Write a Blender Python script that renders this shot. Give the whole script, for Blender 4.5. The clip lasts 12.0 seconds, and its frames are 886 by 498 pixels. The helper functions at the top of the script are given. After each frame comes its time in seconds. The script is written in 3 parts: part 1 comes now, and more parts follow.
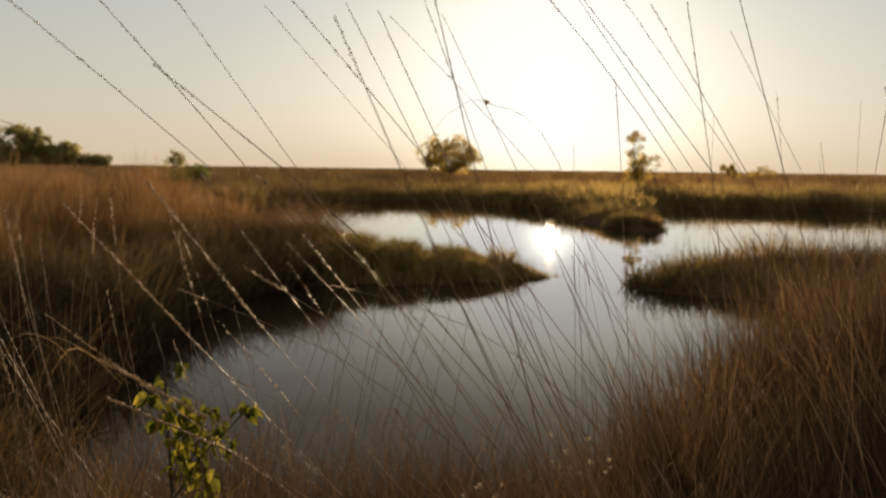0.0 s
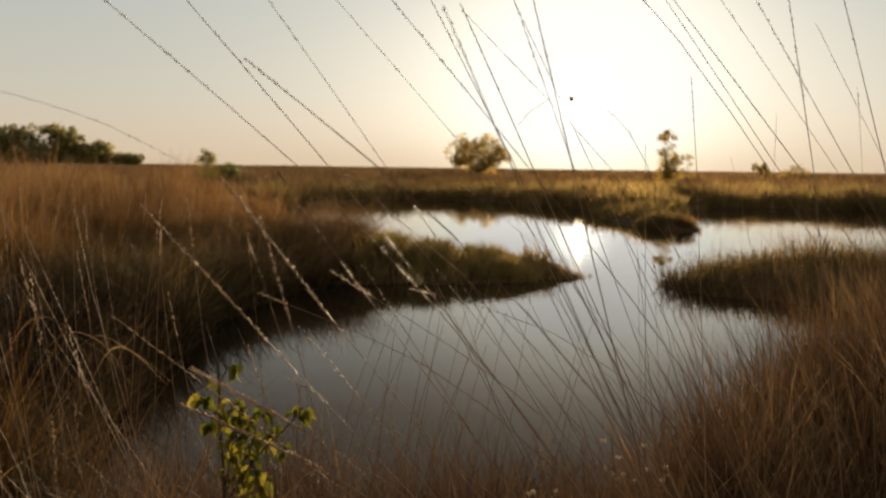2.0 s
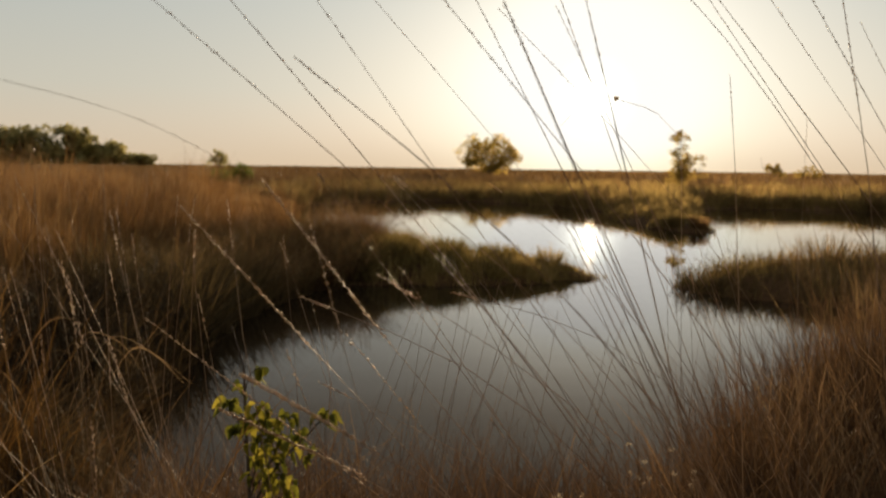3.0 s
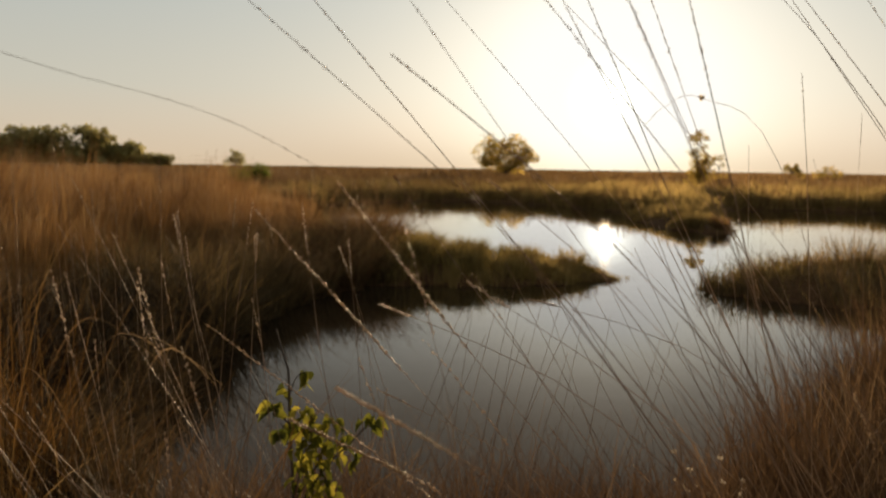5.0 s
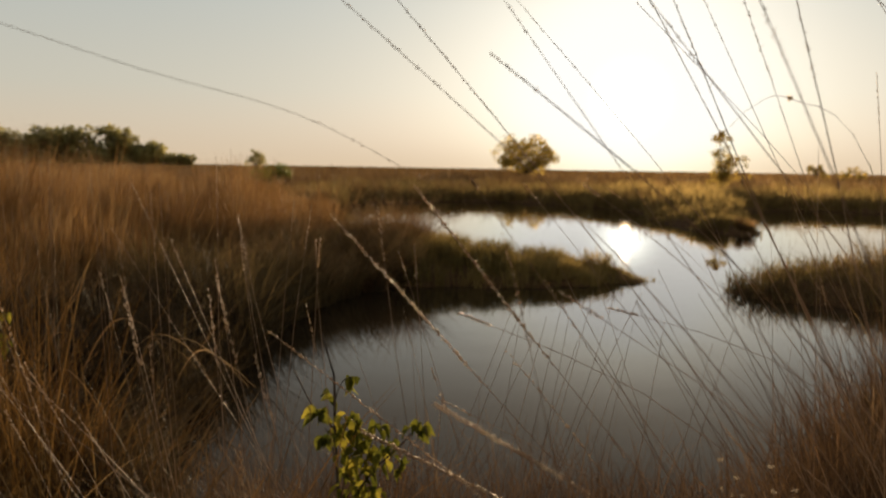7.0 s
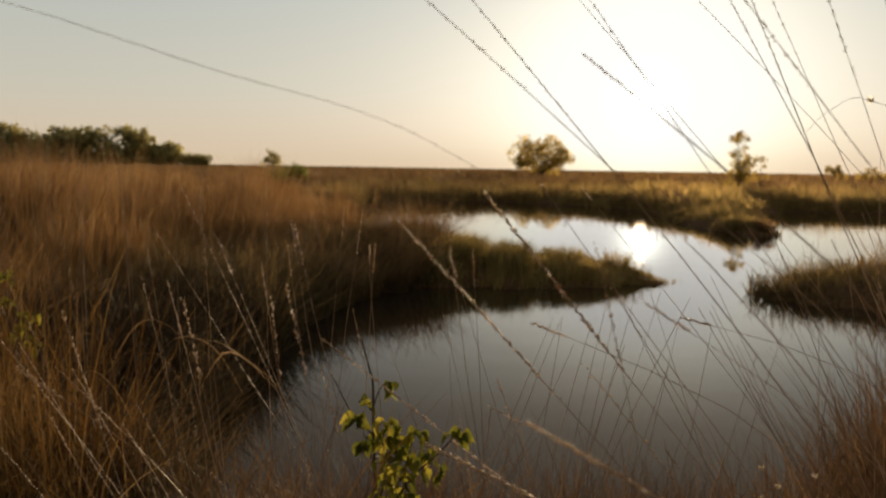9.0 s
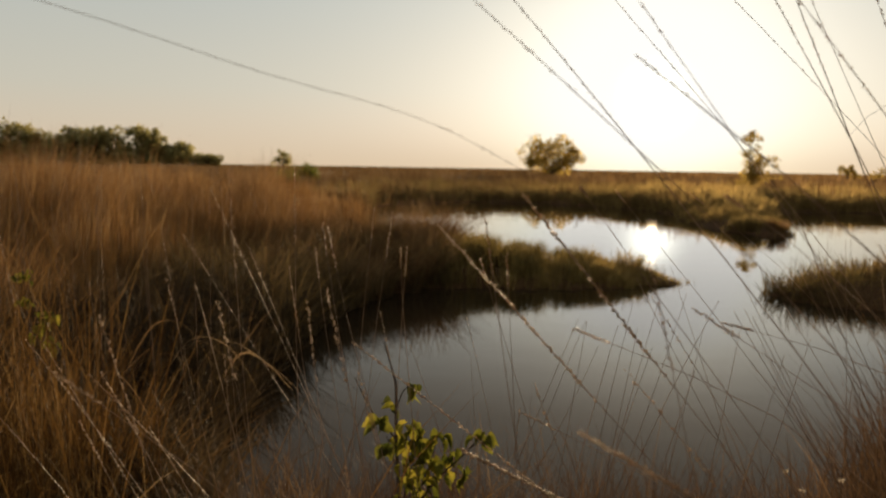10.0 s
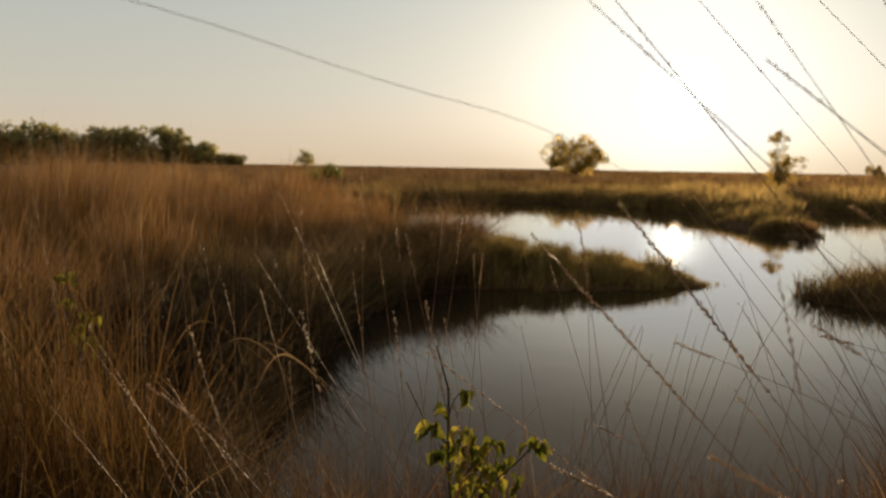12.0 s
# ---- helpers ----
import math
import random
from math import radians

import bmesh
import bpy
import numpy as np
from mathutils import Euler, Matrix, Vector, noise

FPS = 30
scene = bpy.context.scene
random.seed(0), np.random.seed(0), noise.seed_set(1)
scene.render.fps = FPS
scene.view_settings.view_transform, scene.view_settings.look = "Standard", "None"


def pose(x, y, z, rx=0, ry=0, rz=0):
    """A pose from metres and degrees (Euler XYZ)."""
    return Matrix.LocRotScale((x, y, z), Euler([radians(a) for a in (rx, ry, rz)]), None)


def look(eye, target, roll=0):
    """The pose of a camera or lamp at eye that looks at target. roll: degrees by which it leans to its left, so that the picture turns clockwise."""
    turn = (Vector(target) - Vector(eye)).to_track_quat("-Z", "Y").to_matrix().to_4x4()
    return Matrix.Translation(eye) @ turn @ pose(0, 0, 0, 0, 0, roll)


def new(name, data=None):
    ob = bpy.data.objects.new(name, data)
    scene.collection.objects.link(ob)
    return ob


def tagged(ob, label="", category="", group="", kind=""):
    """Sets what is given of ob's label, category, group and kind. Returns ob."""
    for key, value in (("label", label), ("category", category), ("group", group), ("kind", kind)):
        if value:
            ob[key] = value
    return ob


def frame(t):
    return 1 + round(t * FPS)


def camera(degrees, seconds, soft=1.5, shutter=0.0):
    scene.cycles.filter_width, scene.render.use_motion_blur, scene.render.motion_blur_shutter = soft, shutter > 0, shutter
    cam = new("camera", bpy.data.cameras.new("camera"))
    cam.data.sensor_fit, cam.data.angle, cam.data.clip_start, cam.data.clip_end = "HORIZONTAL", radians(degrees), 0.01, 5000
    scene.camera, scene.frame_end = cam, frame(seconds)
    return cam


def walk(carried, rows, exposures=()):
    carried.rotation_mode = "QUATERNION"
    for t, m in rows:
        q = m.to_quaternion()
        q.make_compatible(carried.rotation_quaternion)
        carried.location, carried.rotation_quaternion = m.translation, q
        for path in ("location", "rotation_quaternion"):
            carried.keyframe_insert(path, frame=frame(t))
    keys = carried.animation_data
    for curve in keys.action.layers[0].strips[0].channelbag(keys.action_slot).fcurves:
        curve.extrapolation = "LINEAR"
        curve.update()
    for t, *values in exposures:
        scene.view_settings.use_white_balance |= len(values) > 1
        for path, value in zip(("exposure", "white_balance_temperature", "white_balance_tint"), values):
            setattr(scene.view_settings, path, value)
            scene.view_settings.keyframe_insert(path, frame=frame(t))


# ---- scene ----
cam = camera(56.9, 12.0, soft=2.2)
cam.data.dof.use_dof, cam.data.dof.focus_distance, cam.data.dof.aperture_fstop = True, 1.3, 7.0

# seconds, eye x y z, tilt, lean, turn
PATH = [
    (0, 0.0000, 0.0000, 1.3000, 84.400, 0.733, 0.005),
    (0.5, -0.0151, 0.0106, 1.2997, 84.384, 0.732, 0.588),
    (1, -0.0316, 0.0208, 1.2995, 84.338, 0.749, 1.110),
    (1.5, -0.0492, 0.0308, 1.2994, 84.319, 0.767, 1.561),
    (2, -0.0675, 0.0404, 1.2994, 84.308, 0.778, 1.937),
    (2.5, -0.0863, 0.0497, 1.2994, 84.329, 0.802, 2.324),
    (3, -0.1052, 0.0586, 1.2995, 84.337, 0.809, 2.704),
    (5, -0.1787, 0.0914, 1.3008, 84.328, 0.842, 3.792),
    (5.5, -0.1959, 0.0988, 1.3013, 84.314, 0.863, 4.149),
    (6, -0.2125, 0.1058, 1.3018, 84.322, 0.885, 4.429),
    (6.5, -0.2285, 0.1126, 1.3025, 84.337, 0.892, 4.749),
    (7, -0.2439, 0.1190, 1.3032, 84.330, 0.909, 5.132),
    (9, -0.3020, 0.1416, 1.3069, 84.332, 0.928, 6.142),
    (9.5, -0.3165, 0.1464, 1.3080, 84.318, 0.923, 6.461),
    (10, -0.3313, 0.1510, 1.3092, 84.312, 0.925, 6.865),
    (10.5, -0.3469, 0.1552, 1.3105, 84.306, 0.938, 7.322),
    (11, -0.3635, 0.1591, 1.3118, 84.289, 0.949, 7.748),
    (11.5, -0.3815, 0.1626, 1.3133, 84.287, 0.971, 8.118),
    (12, -0.4013, 0.1659, 1.3148, 84.283, 0.987, 8.363),
]
walk(cam, [(t, pose(x, y, z, 0, 0, turn) @ pose(0, 0, 0, tilt, 0, 0) @ pose(0, 0, 0, 0, 0, lean))
           for t, x, y, z, tilt, lean, turn in PATH])

# ---------------------------------------------------------------- light
SUN_UP, SUN_TURN = radians(4.8), radians(7.45)     # low evening sun, a little right of +y
SUN_DIR = Vector((math.sin(SUN_TURN) * math.cos(SUN_UP), math.cos(SUN_TURN) * math.cos(SUN_UP), math.sin(SUN_UP)))

world = bpy.data.worlds.new("evening_sky")
scene.world = world
world.use_nodes = True
wn, wl = world.node_tree.nodes, world.node_tree.links
wn.clear()


def wnode(kind, **values):
    n = wn.new(kind)
    for key, value in values.items():
        n.inputs[int(key[1:])].default_value = value
    return n


def wmath(op, a, b=None, c=None):
    n = wn.new("ShaderNodeMath")
    n.operation = op
    for i, v in enumerate((a, b, c)):
        if v is None:
            continue
        if isinstance(v, (int, float)):
            n.inputs[i].default_value = v
        else:
            wl.new(v, n.inputs[i])
    return n.outputs[0]


sky = wn.new("ShaderNodeTexSky")
sky.sky_type, sky.sun_disc = "NISHITA", False
sky.sun_elevation, sky.sun_rotation = SUN_UP, SUN_TURN
sky.air_density, sky.dust_density, sky.ozone_density = 1.0, 4.0, 1.5
sky_soft = wn.new("ShaderNodeHueSaturation")
sky_soft.inputs["Saturation"].default_value = 0.45
wl.new(sky.outputs[0], sky_soft.inputs["Color"])
clear = wn.new("ShaderNodeSeparateColor")
wl.new(sky_soft.outputs[0], clear.inputs[0])

# thin evening haze: pale all over, and glowing round the sun
coord = wn.new("ShaderNodeTexCoord")
dot = wn.new("ShaderNodeVectorMath")
dot.operation = "DOT_PRODUCT"
dot.inputs[1].default_value = SUN_DIR
wl.new(coord.outputs["Generated"], dot.inputs[0])
angle = wmath("ARCCOSINE", wmath("MINIMUM", dot.outputs["Value"], 1.0))
core = wmath("MULTIPLY", wmath("EXPONENT", wmath("MULTIPLY", wmath("POWER", wmath("DIVIDE", angle, 0.025), 2.0), -1.0)), 1.5)
near = wmath("MULTIPLY", wmath("EXPONENT", wmath("MULTIPLY", wmath("POWER", wmath("DIVIDE", angle, 0.12), 2.0), -1.0)), 0.62)
wide = wmath("MULTIPLY", wmath("EXPONENT", wmath("DIVIDE", angle, -0.17)), 0.2)
height_up = wn.new("ShaderNodeSeparateXYZ")
wl.new(coord.outputs["Generated"], height_up.inputs[0])
bands = wn.new("ShaderNodeValToRGB")
for spot, tone in ((0.09, (0.53, 0.505, 0.42)), (0.19, (0.445, 0.466, 0.432)), (0.29, (0.240, 0.212, 0.174)), (0.55, (0.200, 0.182, 0.154))):
    bands.color_ramp.elements.new(spot).color = (*tone, 1)
bands.color_ramp.elements[0].color, bands.color_ramp.elements[-1].color = (0.67, 0.52, 0.36, 1), (0.24, 0.245, 0.245, 1)
wl.new(height_up.outputs[2], bands.inputs[0])
haze = wn.new("ShaderNodeSeparateColor")
wl.new(bands.outputs[0], haze.inputs[0])
# the haze round the sun is evenly bright: the glow levels off towards the disc
glow = wn.new("ShaderNodeCombineColor")
for i, (warm_near, warm_wide, most, disc) in enumerate(((1.0, 1.0, 1.07, 1.0), (0.94, 0.85, 1.04, 1.0), (0.74, 0.45, 0.97, 0.85))):
    air = wmath("ADD", wmath("ADD", wmath("MULTIPLY", near, warm_near), wmath("MULTIPLY", wide, warm_wide)), wmath("MULTIPLY_ADD", clear.outputs[i], 0.016, haze.outputs[i]))
    wl.new(wmath("ADD", wmath("SMOOTH_MIN", air, most, 0.3), wmath("MULTIPLY", core, disc)), glow.inputs[i])
glow_level = wnode("ShaderNodeBackground", i1=1.0)
wl.new(glow.outputs[0], glow_level.inputs[0])
wout = wn.new("ShaderNodeOutputWorld")
wl.new(glow_level.outputs[0], wout.inputs["Surface"])

sun = new("sun", bpy.data.lights.new("sun", "SUN"))
sun.data.energy, sun.data.angle, sun.data.color = 4.5, radians(0.6), (1.0, 0.72, 0.42)
sun.matrix_world = look(SUN_DIR * 100, (0, 0, 0))

# ---------------------------------------------------------------- materials


def material(name):
    m = bpy.data.materials.new(name)
    m.use_nodes = True
    m.node_tree.nodes.clear()
    return m, m.node_tree.nodes, m.node_tree.links


def ramp(nodes, stops):
    r = nodes.new("ShaderNodeValToRGB")
    while len(r.color_ramp.elements) < len(stops):
        r.color_ramp.elements.new(0.5)
    for e, (p, c) in zip(r.color_ramp.elements, stops):
        e.position, e.color = p, (*c, 1)
    return r


def plant_material(name, colours, through_light=0.35, patch=0.8, rough=0.6, gloss=0.25, island=True, onward=0.06):
    """Leaf or stalk: colour by the single blade and by wide patches; part of the light passes through,
    evenly spread, and a little of it (onward) keeps its way and glows against the sun."""
    m, n, l = material(name)
    out = n.new("ShaderNodeOutputMaterial")
    geo = n.new("ShaderNodeNewGeometry") if island else n.new("ShaderNodeObjectInfo")
    pos = n.new("ShaderNodeNewGeometry")
    tex = n.new("ShaderNodeTexNoise")
    tex.inputs["Scale"].default_value, tex.inputs["Detail"].default_value = patch, 3
    l.new(pos.outputs["Position"], tex.inputs["Vector"])
    mix = n.new("ShaderNodeMath")
    mix.operation = "MULTIPLY_ADD"
    l.new(geo.outputs["Random Per Island" if island else "Random"], mix.inputs[0])
    mix.inputs[1].default_value = 0.55
    shift = n.new("ShaderNodeMath")
    shift.operation = "MULTIPLY_ADD"
    l.new(tex.outputs["Fac"], shift.inputs[0])
    shift.inputs[1].default_value, shift.inputs[2].default_value = 2.1, -0.82
    l.new(shift.outputs[0], mix.inputs[2])
    fine = n.new("ShaderNodeTexNoise")
    fine.inputs["Scale"].default_value = 90
    l.new(pos.outputs["Position"], fine.inputs["Vector"])
    grain = n.new("ShaderNodeMath")
    grain.operation = "MULTIPLY_ADD"
    l.new(fine.outputs["Fac"], grain.inputs[0])
    grain.inputs[1].default_value = 0.35
    l.new(mix.outputs[0], grain.inputs[2])
    less = n.new("ShaderNodeMath")
    less.operation = "SUBTRACT"
    l.new(grain.outputs[0], less.inputs[0])
    less.inputs[1].default_value = 0.17
    r = ramp(n, colours)
    l.new(less.outputs[0], r.inputs[0])
    skin = n.new("ShaderNodeBsdfPrincipled")
    skin.inputs["Roughness"].default_value = rough
    skin.inputs["Specular IOR Level"].default_value = gloss
    l.new(r.outputs[0], skin.inputs["Base Color"])
    thin = n.new("ShaderNodeBsdfTranslucent")
    l.new(r.outputs[0], thin.inputs["Color"])
    blend = n.new("ShaderNodeMixShader")
    blend.inputs[0].default_value = through_light
    l.new(skin.outputs[0], blend.inputs[1])
    l.new(thin.outputs[0], blend.inputs[2])
    last = blend
    if onward:
        glow_through, last = n.new("ShaderNodeBsdfRefraction"), n.new("ShaderNodeMixShader")
        glow_through.inputs["Roughness"].default_value, glow_through.inputs["IOR"].default_value = 0.65, 1.4
        l.new(r.outputs[0], glow_through.inputs["Color"])
        last.inputs[0].default_value = onward
        l.new(blend.outputs[0], last.inputs[1])
        l.new(glow_through.outputs[0], last.inputs[2])
    l.new(last.outputs[0], out.inputs["Surface"])
    return m


DRY = plant_material("dry_moor_grass", [(0.0, (0.072, 0.038, 0.016)), (0.35, (0.21, 0.11, 0.041)), (0.65, (0.37, 0.206, 0.077)), (1.0, (0.55, 0.365, 0.17))], 0.47)
TUFTED = plant_material("orange_tuft_grass", [(0.0, (0.12, 0.06, 0.022)), (0.35, (0.28, 0.145, 0.05)), (0.65, (0.42, 0.24, 0.09)), (1.0, (0.58, 0.39, 0.18))], 0.52, patch=2.5)
FAR_DRY = plant_material("far_moor_grass", [(0.0, (0.085, 0.05, 0.023)), (0.4, (0.165, 0.098, 0.041)), (0.7, (0.23, 0.14, 0.058)), (1.0, (0.32, 0.205, 0.095))], 0.45, patch=0.12, onward=0.025)
DEAD = plant_material("dead_brown_grass", [(0.0, (0.06, 0.036, 0.018)), (0.4, (0.17, 0.098, 0.042)), (0.75, (0.29, 0.175, 0.078)), (1.0, (0.45, 0.30, 0.15))], 0.5, onward=0.05)
RUST = plant_material("rusty_grass", [(0.0, (0.036, 0.022, 0.013)), (0.4, (0.098, 0.057, 0.03)), (0.75, (0.185, 0.112, 0.057)), (1.0, (0.36, 0.245, 0.135))], 0.36, patch=1.6)
RUSH = plant_material("dark_green_rush", [(0.0, (0.125, 0.095, 0.034)), (0.45, (0.255, 0.195, 0.066)), (0.75, (0.37, 0.27, 0.092)), (1.0, (0.50, 0.36, 0.14))], 0.52, onward=0.03)
# olive far-shore growth, its colour lightened to imitate glare over the shaded rushes
GLARE_BRUSH = plant_material("glare_lightened_brush", [(0.0, (0.135, 0.098, 0.036)), (0.45, (0.25, 0.182, 0.066)), (0.75, (0.34, 0.243, 0.09)), (1.0, (0.46, 0.33, 0.13))], 0.6, onward=0.07)
# near-black sedge: the shade of the left bank is put into its colour
SHADED_SEDGE = plant_material("shade_darkened_sedge", [(0.0, (0.020, 0.015, 0.009)), (0.45, (0.052, 0.036, 0.018)), (0.8, (0.092, 0.062, 0.029)), (1.0, (0.18, 0.12, 0.055))], 0.32, onward=0.02)
WET = plant_material("dark_wet_sedge", [(0.0, (0.058, 0.044, 0.02)), (0.45, (0.135, 0.097, 0.043)), (0.8, (0.22, 0.15, 0.065)), (1.0, (0.38, 0.26, 0.12))], 0.52, onward=0.03)
GOLD = plant_material("golden_grass", [(0.0, (0.055, 0.027, 0.009)), (0.4, (0.155, 0.08, 0.023)), (0.7, (0.29, 0.163, 0.05)), (1.0, (0.5, 0.335, 0.14))], 0.36, patch=2.0)
STALK = plant_material("straw_stalk", [(0.0, (0.17, 0.105, 0.062)), (0.5, (0.30, 0.20, 0.122)), (1.0, (0.47, 0.34, 0.22))], 0.35, patch=6, gloss=0.4, rough=0.4)
SEED = plant_material("seed_husk", [(0.0, (0.30, 0.19, 0.10)), (0.5, (0.52, 0.37, 0.215)), (1.0, (0.76, 0.60, 0.39))], 0.5, patch=20, gloss=0.4, rough=0.4, onward=0.08)
LEAF = plant_material("young_green_leaf", [(0.0, (0.05, 0.085, 0.012)), (0.5, (0.13, 0.17, 0.02)), (1.0, (0.28, 0.27, 0.03))], 0.55, patch=12, gloss=0.4, rough=0.4)
# leaf colour raised well above real foliage to stand in for distance haze
HAZED_LEAF = plant_material("haze_lightened_foliage", [(0.0, (0.17, 0.15, 0.06)), (0.5, (0.38, 0.34, 0.14)), (1.0, (0.62, 0.56, 0.26))], 0.75, patch=0.3)
BUSH_LEAF = plant_material("autumn_foliage", [(0.0, (0.24, 0.16, 0.035)), (0.5, (0.42, 0.30, 0.07)), (1.0, (0.60, 0.45, 0.12))], 0.8, patch=0.8, onward=0.06)


def bark_material():
    m, n, l = material("bark")
    out, skin = n.new("ShaderNodeOutputMaterial"), n.new("ShaderNodeBsdfPrincipled")
    tex = n.new("ShaderNodeTexNoise")
    tex.inputs["Scale"].default_value, tex.inputs["Detail"].default_value = 35, 5
    geo = n.new("ShaderNodeNewGeometry")
    l.new(geo.outputs["Position"], tex.inputs["Vector"])
    r = ramp(n, [(0.3, (0.03, 0.02, 0.013)), (0.7, (0.11, 0.075, 0.05))])
    l.new(tex.outputs["Fac"], r.inputs[0])
    l.new(r.outputs[0], skin.inputs["Base Color"])
    skin.inputs["Roughness"].default_value = 0.85
    bump = n.new("ShaderNodeBump")
    bump.inputs["Strength"].default_value = 0.4
    l.new(tex.outputs["Fac"], bump.inputs["Height"])
    l.new(bump.outputs[0], skin.inputs["Normal"])
    l.new(skin.outputs[0], out.inputs["Surface"])
    return m


def soil_material():
    m, n, l = material("peat_and_litter")
    out, skin = n.new("ShaderNodeOutputMaterial"), n.new("ShaderNodeBsdfPrincipled")
    geo = n.new("ShaderNodeNewGeometry")
    big, fine = n.new("ShaderNodeTexNoise"), n.new("ShaderNodeTexNoise")
    big.inputs["Scale"].default_value, big.inputs["Detail"].default_value = 0.12, 6
    fine.inputs["Scale"].default_value, fine.inputs["Detail"].default_value = 14, 8
    l.new(geo.outputs["Position"], big.inputs["Vector"])
    l.new(geo.outputs["Position"], fine.inputs["Vector"])
    mix = n.new("ShaderNodeMath")
    mix.operation = "MULTIPLY_ADD"
    l.new(fine.outputs["Fac"], mix.inputs[0])
    mix.inputs[1].default_value = 0.6
    half = n.new("ShaderNodeMath")
    half.operation = "MULTIPLY_ADD"
    l.new(big.outputs["Fac"], half.inputs[0])
    half.inputs[1].default_value, half.inputs[2].default_value = 0.9, -0.28
    l.new(half.outputs[0], mix.inputs[2])
    r = ramp(n, [(0.15, (0.035, 0.02, 0.011)), (0.5, (0.10, 0.055, 0.025)), (0.85, (0.19, 0.11, 0.05))])
    l.new(mix.outputs[0], r.inputs[0])
    l.new(r.outputs[0], skin.inputs["Base Color"])
    skin.inputs["Roughness"].default_value = 0.95
    skin.inputs["Specular IOR Level"].default_value = 0.1
    bump = n.new("ShaderNodeBump")
    bump.inputs["Strength"].default_value, bump.inputs["Distance"].default_value = 0.8, 0.05
    l.new(fine.outputs["Fac"], bump.inputs["Height"])
    l.new(bump.outputs[0], skin.inputs["Normal"])
    l.new(skin.outputs[0], out.inputs["Surface"])
    return m


def water_material():
    m, n, l = material("dark_pond_water")
    out, skin = n.new("ShaderNodeOutputMaterial"), n.new("ShaderNodeBsdfPrincipled")
    skin.inputs["Base Color"].default_value = (0.026, 0.0185, 0.0105, 1)
    skin.inputs["Roughness"].default_value = 0.012
    skin.inputs["IOR"].default_value = 1.33
    geo = n.new("ShaderNodeNewGeometry")
    wide, fine = n.new("ShaderNodeTexNoise"), n.new("ShaderNodeTexNoise")
    wide.inputs["Scale"].default_value, wide.inputs["Detail"].default_value = 2.2, 2
    fine.inputs["Scale"].default_value, fine.inputs["Detail"].default_value = 11, 3
    l.new(geo.outputs["Position"], wide.inputs["Vector"])
    l.new(geo.outputs["Position"], fine.inputs["Vector"])
    add = n.new("ShaderNodeMath")
    add.operation = "MULTIPLY_ADD"
    l.new(fine.outputs["Fac"], add.inputs[0])
    add.inputs[1].default_value = 0.07
    l.new(wide.outputs["Fac"], add.inputs[2])
    bump = n.new("ShaderNodeBump")
    bump.inputs["Strength"].default_value, bump.inputs["Distance"].default_value = 1.0, 0.0011
    l.new(add.outputs[0], bump.inputs["Height"])
    l.new(bump.outputs[0], skin.inputs["Normal"])
    l.new(skin.outputs[0], out.inputs["Surface"])
    return m


BARK, SOIL, WATER = bark_material(), soil_material(), water_material()

# ---------------------------------------------------------------- mesh helpers
rng = np.random.default_rng(7)


def mesh_of(name, verts, loops, sizes, mat, smooth=False):
    me = bpy.data.meshes.new(name)
    verts = np.asarray(verts, np.float32)
    loops, sizes = np.asarray(loops, np.int32).ravel(), np.asarray(sizes, np.int32)
    me.vertices.add(len(verts))
    me.vertices.foreach_set("co", verts.ravel())
    me.loops.add(len(loops))
    me.loops.foreach_set("vertex_index", loops)
    me.polygons.add(len(sizes))
    starts = np.concatenate([[0], np.cumsum(sizes)[:-1]]).astype(np.int32)
    me.polygons.foreach_set("loop_start", starts)
    me.polygons.foreach_set("loop_total", sizes)
    if smooth:
        me.polygons.foreach_set("use_smooth", np.ones(len(sizes), bool))
    me.update(calc_edges=True)
    me.validate()
    me.materials.append(mat)
    return me


def part(name, me, parent, label=""):
    ob = new(name, me)
    ob.parent = parent
    if label:
        tagged(ob, label)
    return ob


def blades(roots, height, width, way, lean, sag=0.3):
    """Flat tapered blades, each of two quads and a tip. way: direction of the lean in radians."""
    k = len(roots)
    s = np.array([0.0, 0.4, 0.75, 1.0])
    along = lean[:, None] * height[:, None] * (0.35 * s + 0.65 * s ** 2)
    up = height[:, None] * (s - sag * lean[:, None] * s ** 2)
    cx = roots[:, 0:1] + np.cos(way)[:, None] * along
    cy = roots[:, 1:2] + np.sin(way)[:, None] * along
    cz = roots[:, 2:3] + up
    face = rng.uniform(0, np.pi, k)
    wx, wy = np.cos(face)[:, None] * width[:, None], np.sin(face)[:, None] * width[:, None]
    taper = np.array([0.5, 0.42, 0.26])
    verts = np.empty((k, 7, 3))
    for i in range(3):
        verts[:, 2 * i] = np.stack([cx[:, i] - wx[:, 0] * taper[i], cy[:, i] - wy[:, 0] * taper[i], cz[:, i]], 1)
        verts[:, 2 * i + 1] = np.stack([cx[:, i] + wx[:, 0] * taper[i], cy[:, i] + wy[:, 0] * taper[i], cz[:, i]], 1)
    verts[:, 6] = np.stack([cx[:, 3], cy[:, 3], cz[:, 3]], 1)
    base = np.array([0, 1, 3, 2, 2, 3, 5, 4, 4, 5, 6])
    loops = (np.arange(k) * 7)[:, None] + base[None]
    return verts.reshape(-1, 3), loops.ravel(), np.tile([4, 4, 3], k)


